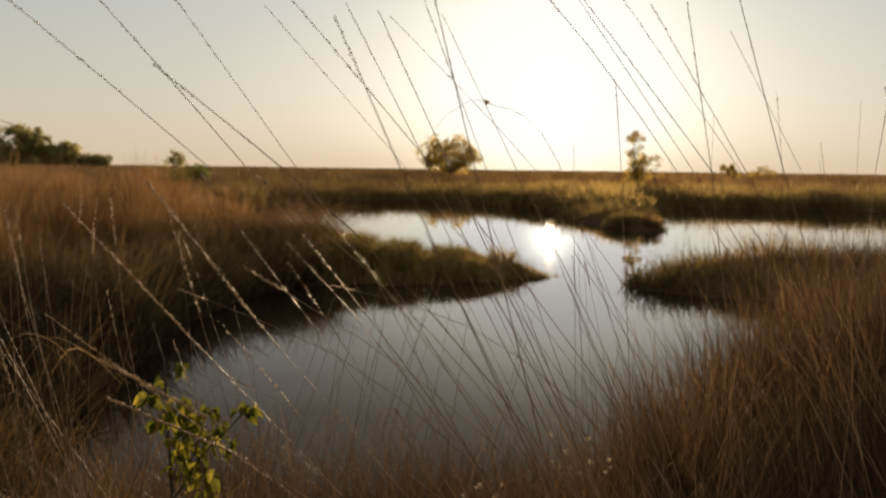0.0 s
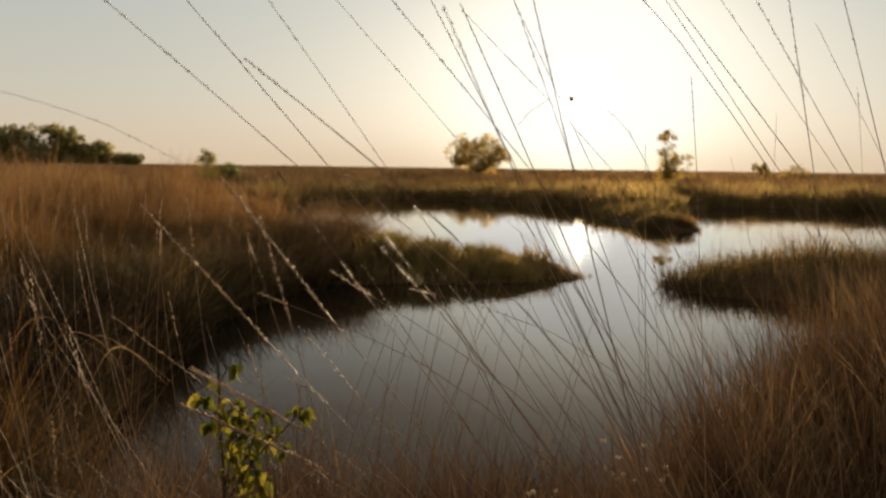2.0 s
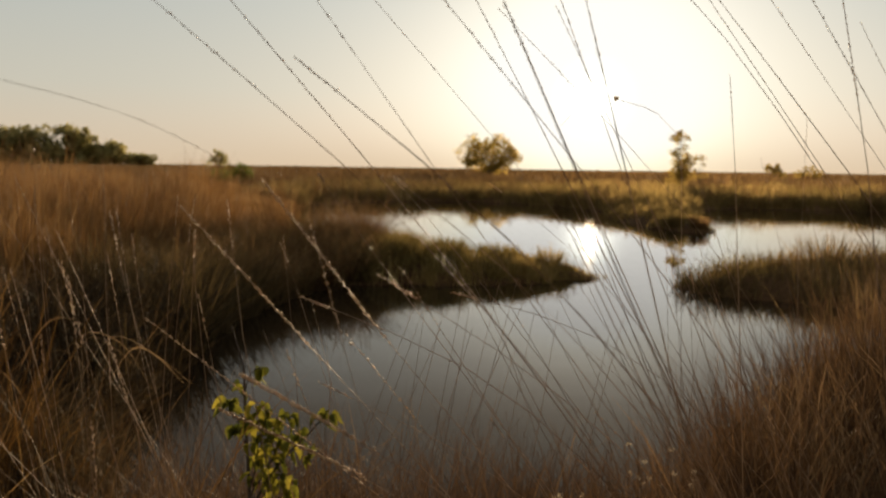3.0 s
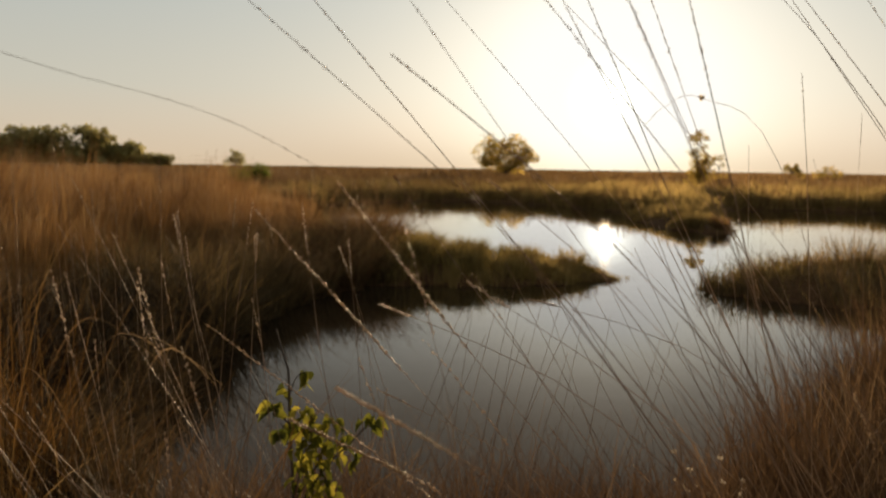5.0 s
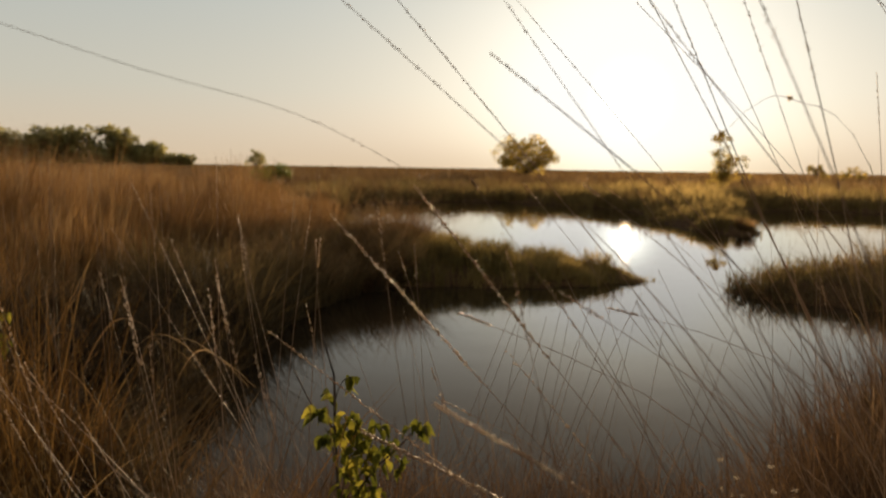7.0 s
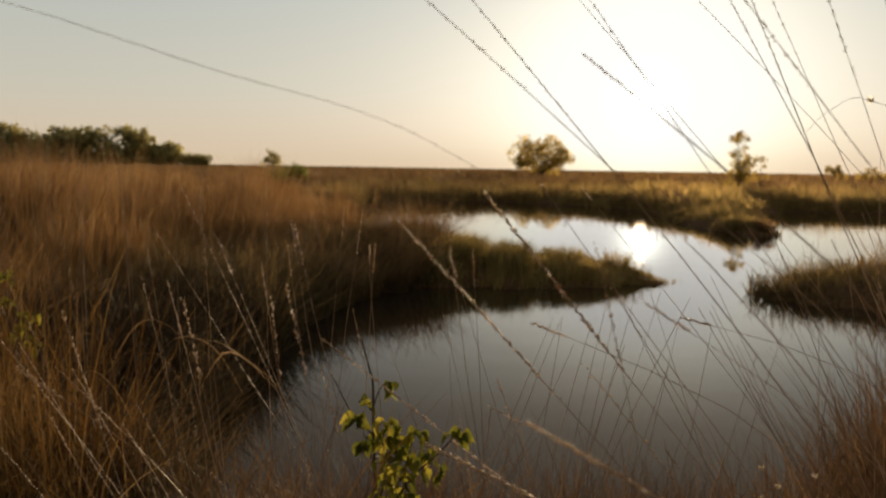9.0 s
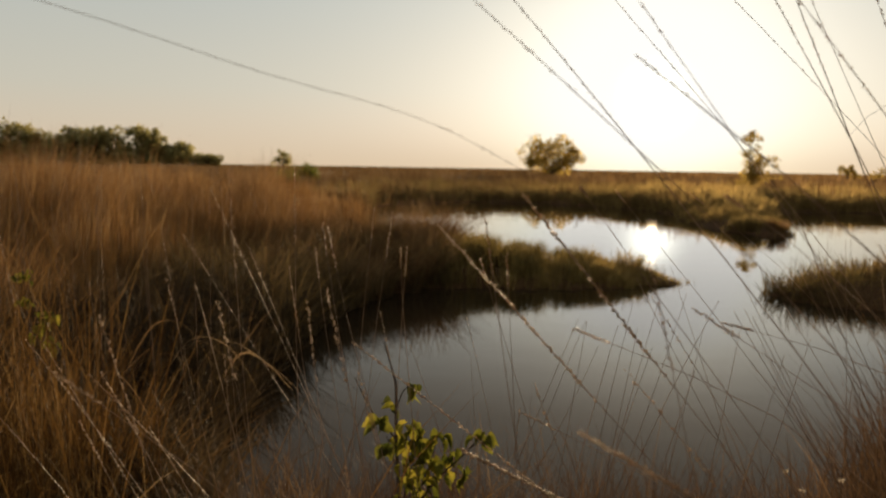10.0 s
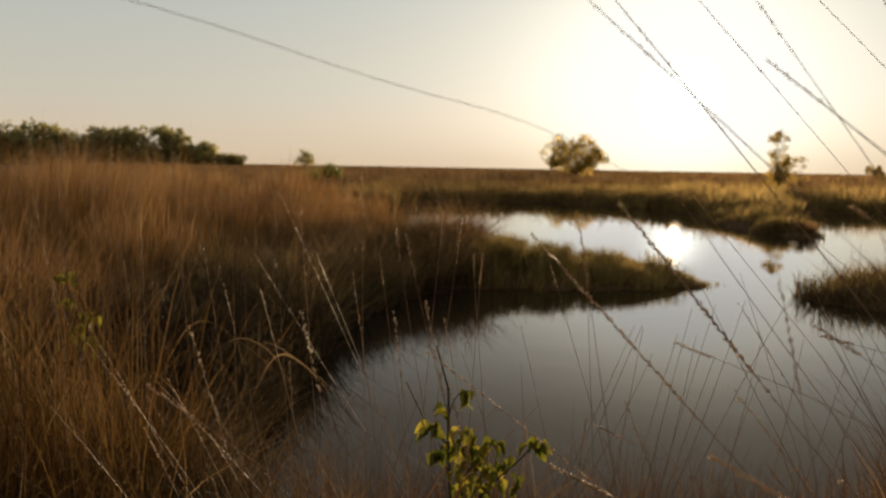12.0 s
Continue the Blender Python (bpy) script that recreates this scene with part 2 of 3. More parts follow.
def tube(points, radii, sides=5):
    """A tapered round stem along the points."""
    pts = [Vector(p) for p in points]
    verts, loops, sizes = [], [], []
    for i, p in enumerate(pts):
        d = (pts[min(i + 1, len(pts) - 1)] - pts[max(i - 1, 0)]).normalized()
        a = d.orthogonal().normalized() if abs(d.z) < 0.99 else Vector((1, 0, 0))
        b = d.cross(a)
        for j in range(sides):
            w = 2 * math.pi * j / sides
            verts.append(p + (a * math.cos(w) + b * math.sin(w)) * radii[i])
    for i in range(len(pts) - 1):
        for j in range(sides):
            o, q = i * sides, (j + 1) % sides
            loops += [o + j, o + q, o + sides + q, o + sides + j]
            sizes.append(4)
    loops += list(range((len(pts) - 1) * sides, len(pts) * sides))
    sizes.append(sides)
    return [tuple(v) for v in verts], loops, sizes


def joined(pieces):
    verts, loops, sizes, base = [], [], [], 0
    for v, l, s in pieces:
        v = np.asarray(v, float).reshape(-1, 3)
        verts.append(v)
        loops.append(np.asarray(l, int).ravel() + base)
        sizes.append(np.asarray(s, int))
        base += len(v)
    return np.concatenate(verts), np.concatenate(loops), np.concatenate(sizes)


# ---------------------------------------------------------------- the pond's outline
SHORE = [(-1.68, 3.2), (-1.9, 4.0), (-2.08, 5.4), (-2.14, 6.7), (-1.98, 8.0), (-1.45, 8.85), (-0.4, 9.05), (0.45, 9.35), (1.4, 9.95),
         (0.75, 10.6), (-0.5, 11.6), (-2.0, 12.7), (-3.3, 14.2), (-4.2, 17.0), (-4.9, 20.0), (-5.6, 25.0), (-4.9, 29.0), (-1.5, 32.0),
         (1.6, 29.8), (3.5, 25.8), (3.4, 22.0), (3.5, 19.4), (4.4, 17.6), (5.05, 18.6), (5.7, 22.0), (7.5, 28.0), (11.0, 29.0),
         (15.0, 27.0), (21.0, 24.0), (23.0, 17.0), (14.0, 12.4), (6.8, 11.1), (4.6, 10.7), (3.1, 10.2), (2.25, 9.6), (2.15, 9.1),
         (2.6, 8.5), (3.4, 8.1), (4.6, 7.6), (5.4, 6.8), (4.8, 5.6), (3.5, 4.9), (2.15, 4.3), (1.32, 3.6), (0.65, 2.98), (-0.6, 2.7), (-1.3, 2.8)]


def smooth_ring(ring, steps=6):
    out, k = [], len(ring)
    for i in range(k):
        p0, p1, p2, p3 = (np.array(ring[(i + j - 1) % k]) for j in range(4))
        for u in np.arange(steps) / steps:
            out.append(0.5 * (2 * p1 + (p2 - p0) * u + (2 * p0 - 5 * p1 + 4 * p2 - p3) * u ** 2 + (3 * p1 - p0 - 3 * p2 + p3) * u ** 3))
    return np.array(out)


RING = smooth_ring(SHORE)
# small bays and tussocks along the water's edge, growing with the distance
RING += np.stack([np.sin(np.arange(len(RING)) * 2.1), np.cos(np.arange(len(RING)) * 1.7)], 1) * 0.012 * np.minimum(RING[:, 1:2], 14)


def bank(x, y):
    """Distance to the water's edge: above 0 on land, below 0 in the pond."""
    x, y = np.asarray(x, float).ravel(), np.asarray(y, float).ravel()
    out = np.empty(len(x))
    a, b = RING, np.roll(RING, -1, 0)
    d = b - a
    # far from the pond the box round it is near enough
    out[:] = np.maximum(np.hypot(np.maximum(np.maximum(-5 - x, x - 23.5), 0), np.maximum(np.maximum(2.5 - y, y - 33), 0)), 3)
    close = np.flatnonzero((x > -9) & (x < 27) & (y > -2) & (y < 37))
    every, x, y, full = out, x[close], y[close], close
    out = np.empty(len(x))
    for i in range(0, len(x), 20000):
        p = np.stack([x[i:i + 20000], y[i:i + 20000]], 1)[:, None]
        u = np.clip(((p - a) * d).sum(2) / (d * d).sum(1), 0, 1)
        near_by = np.sqrt((((p - a) - u[..., None] * d) ** 2).sum(2).min(1))
        cross = ((a[:, 1] > p[..., 1]) != (b[:, 1] > p[..., 1]))
        dy = np.where(np.abs(d[:, 1]) < 1e-9, 1e-9, d[:, 1])
        inside = (cross & (p[..., 0] < a[:, 0] + (p[..., 1] - a[:, 1]) / dy * d[:, 0])).sum(1) % 2 == 1
        out[i:i + 20000] = np.where(inside, -near_by, near_by)
    every[full] = out
    return every


def land(x, y):
    """Height of the ground."""
    d = bank(x, y)
    x, y = np.asarray(x, float).ravel(), np.asarray(y, float).ravel()
    lumps = 0.035 * (np.sin(x * 2.3 + 1.1 * np.sin(y * 1.7)) + np.sin(y * 2.9 + np.sin(x * 1.3)))
    rise = np.where(d > 0, 0.16 * (1 - np.exp(-d / 0.35)), np.maximum(d * 0.6, -0.5))
    return rise + np.where(d > 0, lumps * np.minimum(d, 1), 0) + np.where(d > 0, 0.10 * (1 - np.exp(-np.maximum(d, 0) / 12)), 0)


def steps_from(lo, hi, fine, grow, far_lo, far_hi):
    mid = list(np.arange(lo, hi, fine))
    s, v, up = fine, mid[-1], []
    while v < far_hi:
        s *= grow
        v += s
        up.append(v)
    s, v, down = fine, lo, []
    while v > far_lo:
        s *= grow
        v -= s
        down.append(v)
    return np.array(down[::-1] + mid + up)


gx, gy = steps_from(-5, 7, 0.14, 1.09, -2500, 2500), steps_from(0.5, 14, 0.14, 1.07, -1500, 3000)
X, Y = np.meshgrid(gx, gy)
verts = np.stack([X.ravel(), Y.ravel(), land(X, Y)], 1)
i, j = np.meshgrid(np.arange(len(gy) - 1), np.arange(len(gx) - 1), indexing="ij")
o = (i * len(gx) + j).ravel()
loops = np.stack([o, o + 1, o + 1 + len(gx), o + len(gx)], 1)
ground = new("ground", mesh_of("ground", verts, loops, np.full(len(o), 4), SOIL, True))
tagged(ground, "flat brown peat moor ground with grass litter", "ground", kind="structure")

wx, wy = np.linspace(-8, 28, 37), np.linspace(1, 36, 36)
X, Y = np.meshgrid(wx, wy)
i, j = np.meshgrid(np.arange(len(wy) - 1), np.arange(len(wx) - 1), indexing="ij")
o = (i * len(wx) + j).ravel()
water = new("water", mesh_of("water", np.stack([X.ravel(), Y.ravel(), np.zeros(X.size)], 1),
                             np.stack([o, o + 1, o + 1 + len(wx), o + len(wx)], 1), np.full(len(o), 4), WATER, True))
tagged(water, "still dark pond water mirroring the pale evening sky", "water", kind="structure")

# ---------------------------------------------------------------- grass


def scatter(count, x0, x1, y0, y1, shore=0.02, clump=0.0, size=0.25, uneven=0.28):
    """Roots on land, gathered into tussocks where clump is above 0."""
    if clump:
        heads = int(count / clump)
        hx, hy = rng.uniform(x0, x1, heads), rng.uniform(y0, y1, heads)
        pick = rng.integers(0, heads, count)
        x, y = hx[pick] + rng.normal(0, size, count) * 0.5, hy[pick] + rng.normal(0, size, count) * 0.5
        tall = rng.uniform(1 - uneven, 1 + uneven, heads)[pick]
    else:
        x, y, tall = rng.uniform(x0, x1, count), rng.uniform(y0, y1, count), np.ones(count)
    keep = bank(x, y) > shore
    x, y, tall = x[keep], y[keep], tall[keep]
    return np.stack([x, y, land(x, y) - 0.02], 1), tall


def meadow(name, label, mat, count, box, tall, width, lean=(0.1, 0.5), way=None, clump=30, size=0.25, keep=None, shore=0.02, limit=None, grain=1.0, uneven=0.28):
    roots, vary = scatter(count, *box, shore=shore, clump=clump, size=size, uneven=uneven)
    if keep is not None:
        ok = keep(roots[:, 0], roots[:, 1])
        roots, vary = roots[ok], vary[ok]
    k = len(roots)
    x, y = roots[:, 0], roots[:, 1]
    swell = np.sin(x * 1.9 / grain + 1.7 * np.sin(y * 1.1 / grain)) * np.sin(y * 1.5 / grain + 1.3 * np.sin(x * 0.8 / grain))
    h = rng.uniform(*tall, k) * vary * (1 + 0.3 * swell)
    if limit is not None:
        h = np.minimum(h, limit(roots[:, 0], roots[:, 1]) * rng.uniform(0.75, 1.05, k))
    turn = rng.uniform(0, 2 * np.pi, k) if way is None else rng.normal(way, 0.9, k)
    v, l, s = blades(roots, h, rng.uniform(0.7, 1.3, k) * width, turn, rng.uniform(*lean, k))
    return tagged(new(name, mesh_of(name, v, l, s, mat)), label, "grass", kind="stuff")


# open moor behind the pond, out to the horizon
meadow("far_grass", "rust-brown dry moor grass reaching to the horizon", FAR_DRY, 70000, (-45, 45, 24, 60), (0.35, 0.75), 0.03, clump=40, size=0.9, grain=3,
       keep=lambda x, y: np.abs(x) < 0.62 * y + 3)
meadow("far_grass", "rust-brown dry moor grass reaching to the horizon", FAR_DRY, 60000, (-140, 140, 60, 200), (0.4, 0.9), 0.10, clump=40, size=2.5, grain=7,
       keep=lambda x, y: np.abs(x) < 0.66 * y)
meadow("far_grass", "rust-brown dry moor grass reaching to the horizon", FAR_DRY, 40000, (-420, 420, 200, 600), (0.5, 0.95), 0.4, clump=30, size=6, grain=20,
       keep=lambda x, y: np.abs(x) < 0.68 * y)
meadow("moor_grass", "rust-brown dry moor grass on the flat bank", DRY, 80000, (-16, -2.5, 10, 26), (0.4, 0.85), 0.012, clump=110, size=0.4, grain=1.3, uneven=0.5,
       limit=lambda x, y: 0.3 + 0.22 * np.maximum(bank(x, y), 0),
       keep=lambda x, y: np.abs(x) < 0.62 * y + 2)
# upright orange tufts that stand out of the moor
meadow("moor_tufts", "upright orange-brown grass tufts standing out of the moor", TUFTED, 15000, (-13, -2.4, 6.5, 20), (0.5, 0.95), 0.008, lean=(0.02, 0.35), clump=190, size=0.28, uneven=0.4,
       keep=lambda x, y: (np.abs(x) < 0.62 * y + 2) & (bank(x, y) > 1.6))
meadow("moor_tufts", "upright orange-brown grass tufts standing out of the moor", TUFTED, 9000, (-6.5, -2.6, 3.6, 7), (0.55, 0.95), 0.005, lean=(0.02, 0.35), clump=170, size=0.2, uneven=0.35,
       keep=lambda x, y: (np.abs(x) < 0.66 * y + 1.5) & (bank(x, y) > 1.2))
# the bank beside the pond: orange grass behind, dark dead tussocks along the water
meadow("bank_grass", "tall orange-brown dry grass on the pond bank", DRY, 75000, (-8, -2.6, 3.4, 11), (0.42, 0.95), 0.006, clump=170, size=0.24, lean=(0.08, 0.65), uneven=0.5,
       keep=lambda x, y: (np.abs(x) < 0.66 * y + 1.5) & (bank(x, y) > 1.3))
meadow("bank_tussocks", "dark dead grass tussocks hanging over the water", DEAD, 66000, (-5.0, -1.3, 2.9, 11), (0.3, 0.72), 0.006, lean=(0.25, 1.15), clump=90, size=0.3,
       keep=lambda x, y: (x < -1.5) & (bank(x, y) < 2.4) & ((bank(x, y) > 1.15) | (y > 7.5)), shore=-0.03)
# this belt's darkness is the bank's shade, painted into the blades
meadow("wet_sedge", "sedge drooping along the water's edge, darkened for the bank's shade", SHADED_SEDGE, 20000, (-3.6, -1.1, 2.7, 5.6), (0.22, 0.5), 0.008, lean=(0.15, 1.2), clump=90, size=0.2, uneven=0.45,
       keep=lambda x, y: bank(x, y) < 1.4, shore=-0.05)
meadow("wet_sedge", "brown sedge tussocks along the water's edge", WET, 22000, (-4.4, -1.3, 5.5, 9.2), (0.24, 0.55), 0.009, lean=(0.15, 1.1), clump=70, size=0.22, uneven=0.45,
       keep=lambda x, y: bank(x, y) < 1.4, shore=-0.05)
meadow("near_blades", "long pale dry grass blades fanning out", GOLD, 200, (-1.75, -0.7, 1.25, 2.3), (0.45, 0.85), 0.0045, lean=(0.2, 0.9), clump=12, size=0.2)
meadow("bank_blades", "long pale bent grass blades among dark tussocks", DEAD, 420, (-4.4, -1.4, 2.6, 8), (0.4, 0.8), 0.005, lean=(0.3, 1.1), clump=6, size=0.25)
# spit of land in the pond, low dark rushes
meadow("spit_rushes", "low dark green rushes on a spit in the pond", RUSH, 34000, (-3.6, 1.6, 8.8, 13.5), (0.2, 0.4), 0.009, clump=40, size=0.14, shore=-0.02, uneven=0.5,
       limit=lambda x, y: np.clip(0.46 - 0.09 * (x + 2), 0.22, 0.6) * np.clip((1.55 - x) / 1.25, 0.38, 1))
meadow("island_rushes", "dark brown rushes on the islet", RUSH, 12000, (2.0, 8.0, 7.2, 12.5), (0.09, 0.26), 0.009, clump=45, size=0.25, shore=-0.02, uneven=0.5)
meadow("islet_sedge", "dark wet sedge round the islet", WET, 30000, (2.0, 8.0, 7.2, 12.5), (0.13, 0.32), 0.009, clump=60, size=0.25, shore=-0.03, lean=(0.2, 0.9), uneven=0.5)
meadow("headland_rushes", "dark olive brush on the far headland", GLARE_BRUSH, 32000, (1.5, 14, 17.2, 32), (0.3, 0.75), 0.018, clump=40, size=0.4, shore=-0.02, uneven=0.45,
       limit=lambda x, y: 0.17 + 0.3 * np.maximum(bank(x, y), 0))
meadow("far_rushes", "dark brown rushes along the far shore", GLARE_BRUSH, 30000, (-9, 6, 24, 42), (0.3, 0.6), 0.02, clump=45, size=0.6, shore=-0.02)
meadow("far_rushes", "dark brown rushes along the far shore", GLARE_BRUSH, 34000, (5, 32, 22, 42), (0.35, 0.65), 0.022, clump=45, size=0.6, shore=-0.02)
meadow("shore_blades", "single dark sedge blades standing along the water", WET, 2600, (-4.0, 1.4, 4.0, 12), (0.35, 0.75), 0.006, lean=(0.02, 0.4), clump=7, size=0.12, uneven=0.4, shore=-0.04,
       keep=lambda x, y: bank(x, y) < 0.3, limit=lambda x, y: np.clip(0.62 - 0.13 * (x + 2), 0.2, 0.75))
meadow("shore_blades", "single dark sedge blades standing along the water", WET, 900, (2.0, 6.0, 7.0, 11), (0.25, 0.5), 0.006, lean=(0.02, 0.4), clump=6, size=0.12, uneven=0.4, shore=-0.04,
       keep=lambda x, y: bank(x, y) < 0.3)
# near bank in front of the water
meadow("edge_grass", "fine dry grass at the near edge of the pond", RUST, 23000, (-1.1, 2.2, 1.5, 2.95), (0.2, 0.54), 0.003, clump=25, size=0.2, lean=(0.1, 0.8))
meadow("edge_grass", "dense rusty dry grass beside the pond", RUST, 25000, (0.64, 4.3, 2.0, 3.5), (0.45, 0.85), 0.0042, clump=60, size=0.22, lean=(0.1, 0.6))
meadow("wet_sedge", "dark brown sedge on the bank behind dry grass", WET, 26000, (1.0, 5.8, 3.4, 6.4), (0.35, 0.75), 0.006, clump=70, size=0.25, lean=(0.1, 0.6), shore=-0.03)
meadow("tall_clump", "tall rusty brown grass clump beside the pond", RUST, 6000, (0.98, 2.7, 2.5, 3.6), (0.66, 0.92), 0.0042, clump=80, size=0.2, lean=(0.05, 0.45), shore=-0.12)
meadow("tall_clump", "tall upright golden grass on the near bank", GOLD, 1200, (-3.2, -1.75, 1.9, 2.9), (0.6, 1.05), 0.0035, clump=22, size=0.2, lean=(0.03, 0.5))
meadow("edge_grass", "dense golden dry grass beside the pond", GOLD, 4200, (-3.4, -1.75, 1.6, 3.1), (0.3, 0.64), 0.0036, clump=90, size=0.2, lean=(0.15, 0.95))
# takes the same shade-darkened colour as the sedge belt
meadow("edge_grass", "dark dead grass at the near edge of the pond", SHADED_SEDGE, 2500, (-2.2, -0.9, 1.5, 2.95), (0.2, 0.42), 0.0035, clump=45, size=0.2, lean=(0.15, 0.9))
meadow("short_grass", "short dry grass and litter on the near bank", DEAD, 16000, (-3.2, 3.0, -2.0, 1.6), (0.08, 0.26), 0.004, clump=30, size=0.25, lean=(0.2, 1.0))


def tussock(label, x, y, tall, reach, count, mat, width):
    """A single clump of grass, blades spreading from one foot."""
    w, d = rng.uniform(0, 2 * np.pi, count), rng.uniform(0, 1, count) ** 0.7 * reach
    px, py = x + np.cos(w) * d, y + np.sin(w) * d
    roots = np.stack([px, py, np.maximum(land(px, py), -0.12) - 0.02], 1)
    v, l, n = blades(roots, rng.uniform(0.6, 1.05, count) * tall + 0.1 * (roots[:, 2] < 0), rng.uniform(0.7, 1.3, count) * width, w + rng.normal(0, 0.5, count), rng.uniform(0.05, 0.6, count))
    return tagged(new("grass_tussock", mesh_of("grass_tussock", v, l, n, mat)), label, "grass", group="grass tussocks")


for x, y, tall, reach, mat in [(-2.3, 10.6, 0.62, 0.2, RUSH), (-1.7, 10.3, 0.5, 0.2, RUSH), (-1.1, 10.5, 0.46, 0.18, RUSH), (-0.5, 10.1, 0.42, 0.2, RUSH), (0.15, 10.2, 0.36, 0.15, RUSH), (0.75, 10.3, 0.34, 0.15, RUSH),
                               (-2.55, 15.4, 0.36, 0.12, RUSH), (-2.1, 14.6, 0.24, 0.1, RUSH), (3.9, 9.6, 0.52, 0.4, WET), (4.5, 9.3, 0.36, 0.3, WET), (3.3, 9.7, 0.36, 0.3, WET), (5.3, 9.6, 0.42, 0.35, WET),
                               (6.1, 9.8, 0.36, 0.3, WET), (4.6, 18.1, 0.34, 0.2, DEAD), (4.1, 18.6, 0.42, 0.3, GLARE_BRUSH)]:
    tussock("dark rush tussock at the water's edge" if mat != DEAD else "pale dry grass tussock on the headland", x, y, tall, reach, 260, mat, 0.01)


# ---------------------------------------------------------------- trees


def leaf_cloud(centres, radii, count, size):
    """Small folded leaves filling uneven clumps."""
    pick = rng.integers(0, len(centres), count)
    d = rng.normal(size=(count, 3))
    d /= np.linalg.norm(d, axis=1)[:, None]
    p = np.asarray(centres)[pick] + d * (np.asarray(radii)[pick] * rng.uniform(0.25, 1.0, count) ** 0.6)[:, None]
    a = rng.normal(size=(count, 3))
    a /= np.linalg.norm(a, axis=1)[:, None]
    b = np.cross(a, rng.normal(size=(count, 3)))
    b /= np.linalg.norm(b, axis=1)[:, None]
    s = size * rng.uniform(0.6, 1.3, count)[:, None]
    v = np.stack([p - a * s, p + b * s * 0.45, p + a * s, p - b * s * 0.45], 1)
    return v.reshape(-1, 3), np.arange(count * 4), np.full(count, 4)


def tree(name, label, at, height, spread, leaves, leaf, mat, trunk=0.35, clumps=14, thin=0.05, flat=0.6, seed=1, clump_size=0.3):
    r = random.Random(seed)
    x, y = at
    ob = new(name)
    ob.location = (x, y, float(land([x], [y])[0]) - 0.03)
    fork = height * trunk
    limbs, centres, radii = [], [], []
    bend = (r.uniform(-0.05, 0.05) * height, r.uniform(-0.05, 0.05) * height)
    trunk_me = tube([(0, 0, 0), (bend[0] * 0.3, bend[1] * 0.3, fork * 0.5), (bend[0], bend[1], fork), (bend[0] * 1.4, bend[1] * 1.2, height * 0.8)],
                    [thin * 1.3, thin, thin * 0.8, thin * 0.25], 7)
    for i in range(clumps):
        w = 2 * math.pi * (i + r.uniform(-0.3, 0.3)) / clumps * 2.4
        u = r.uniform(0.15, 1.0)
        out = spread * math.sqrt(r.uniform(0.05, 1)) * (1 - 0.55 * u * flat)
        tip = Vector((bend[0] + out * math.cos(w), bend[1] + out * math.sin(w), fork + (height - fork) * u * 0.95))
        foot = Vector((bend[0] * u, bend[1] * u, fork * (0.75 + 0.6 * u * r.random())))
        mid = foot.lerp(tip, 0.5) + Vector((0, 0, 0.08 * height))
        limbs.append(tube([foot, mid, tip], [thin * 0.5, thin * 0.3, thin * 0.08], 4))
        centres.append(tip)
        radii.append(spread * clump_size * r.uniform(0.6, 1.25))
    part("trunk", mesh_of("trunk", *trunk_me, BARK, True), ob)
    for limb in limbs:
        part("limb", mesh_of("limb", *limb, BARK, True), ob)
    part("crown", mesh_of("crown", *leaf_cloud([tuple(c) for c in centres], radii, leaves, leaf), mat), ob)
    return tagged(ob, label, "tree")


tree("tree", "round bushy tree alone on the moor, lit from behind", (0.65, 90), 4.25, 4.1, 5200, 0.16, BUSH_LEAF, trunk=0.1, clumps=44, thin=0.08, flat=0.75, seed=3, clump_size=0.22)
tree("tree", "slender golden young tree on the headland", (8.95, 38), 2.95, 0.66, 1500, 0.06, BUSH_LEAF, trunk=0.16, clumps=40, thin=0.022, flat=0.9, seed=21, clump_size=0.36)
tree("shrub", "low olive shrub at the young tree's foot", (8.8, 37.6), 1.7, 0.7, 1300, 0.055, BUSH_LEAF, trunk=0.1, clumps=18, thin=0.018, seed=6, clump_size=0.4)
tree("shrub", "thin sprig beside the young tree", (9.85, 38), 1.9, 0.4, 260, 0.05, BUSH_LEAF, trunk=0.3, clumps=9, thin=0.014, flat=0.3, seed=31, clump_size=0.4)
tree("tree", "small pale round tree far off on the moor", (-62, 190), 4.5, 2.7, 1100, 0.26, HAZED_LEAF, trunk=0.12, clumps=18, thin=0.06, seed=8, clump_size=0.35)
tree("shrub", "low green shrub in the brown moor grass", (-13.2, 43), 0.95, 1.3, 1600, 0.07, LEAF, trunk=0.1, clumps=14, thin=0.03, seed=9)
tree("shrub", "small dark shrub on the horizon", (41, 118), 2.2, 1.5, 600, 0.2, BUSH_LEAF, trunk=0.1, clumps=10, thin=0.06, seed=11)
tree("shrub", "small dark shrub on the horizon", (47, 121), 1.7, 2.4, 600, 0.2, BUSH_LEAF, trunk=0.1, clumps=10, thin=0.06, seed=12)
# the wood and its undergrowth carry the air's haze in their leaf colour
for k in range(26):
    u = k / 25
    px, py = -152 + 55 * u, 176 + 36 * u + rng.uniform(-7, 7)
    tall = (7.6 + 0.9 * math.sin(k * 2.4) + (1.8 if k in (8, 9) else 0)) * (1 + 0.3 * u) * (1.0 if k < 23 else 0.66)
    tagged(tree("tree", "dark broadleaf tree in a wood at the moor's edge", (px, py), tall, 4.6, 1150, 0.55, HAZED_LEAF, trunk=0.05, clumps=26, thin=0.3, flat=0.15, seed=20 + k), group="wood at the edge of the moor")
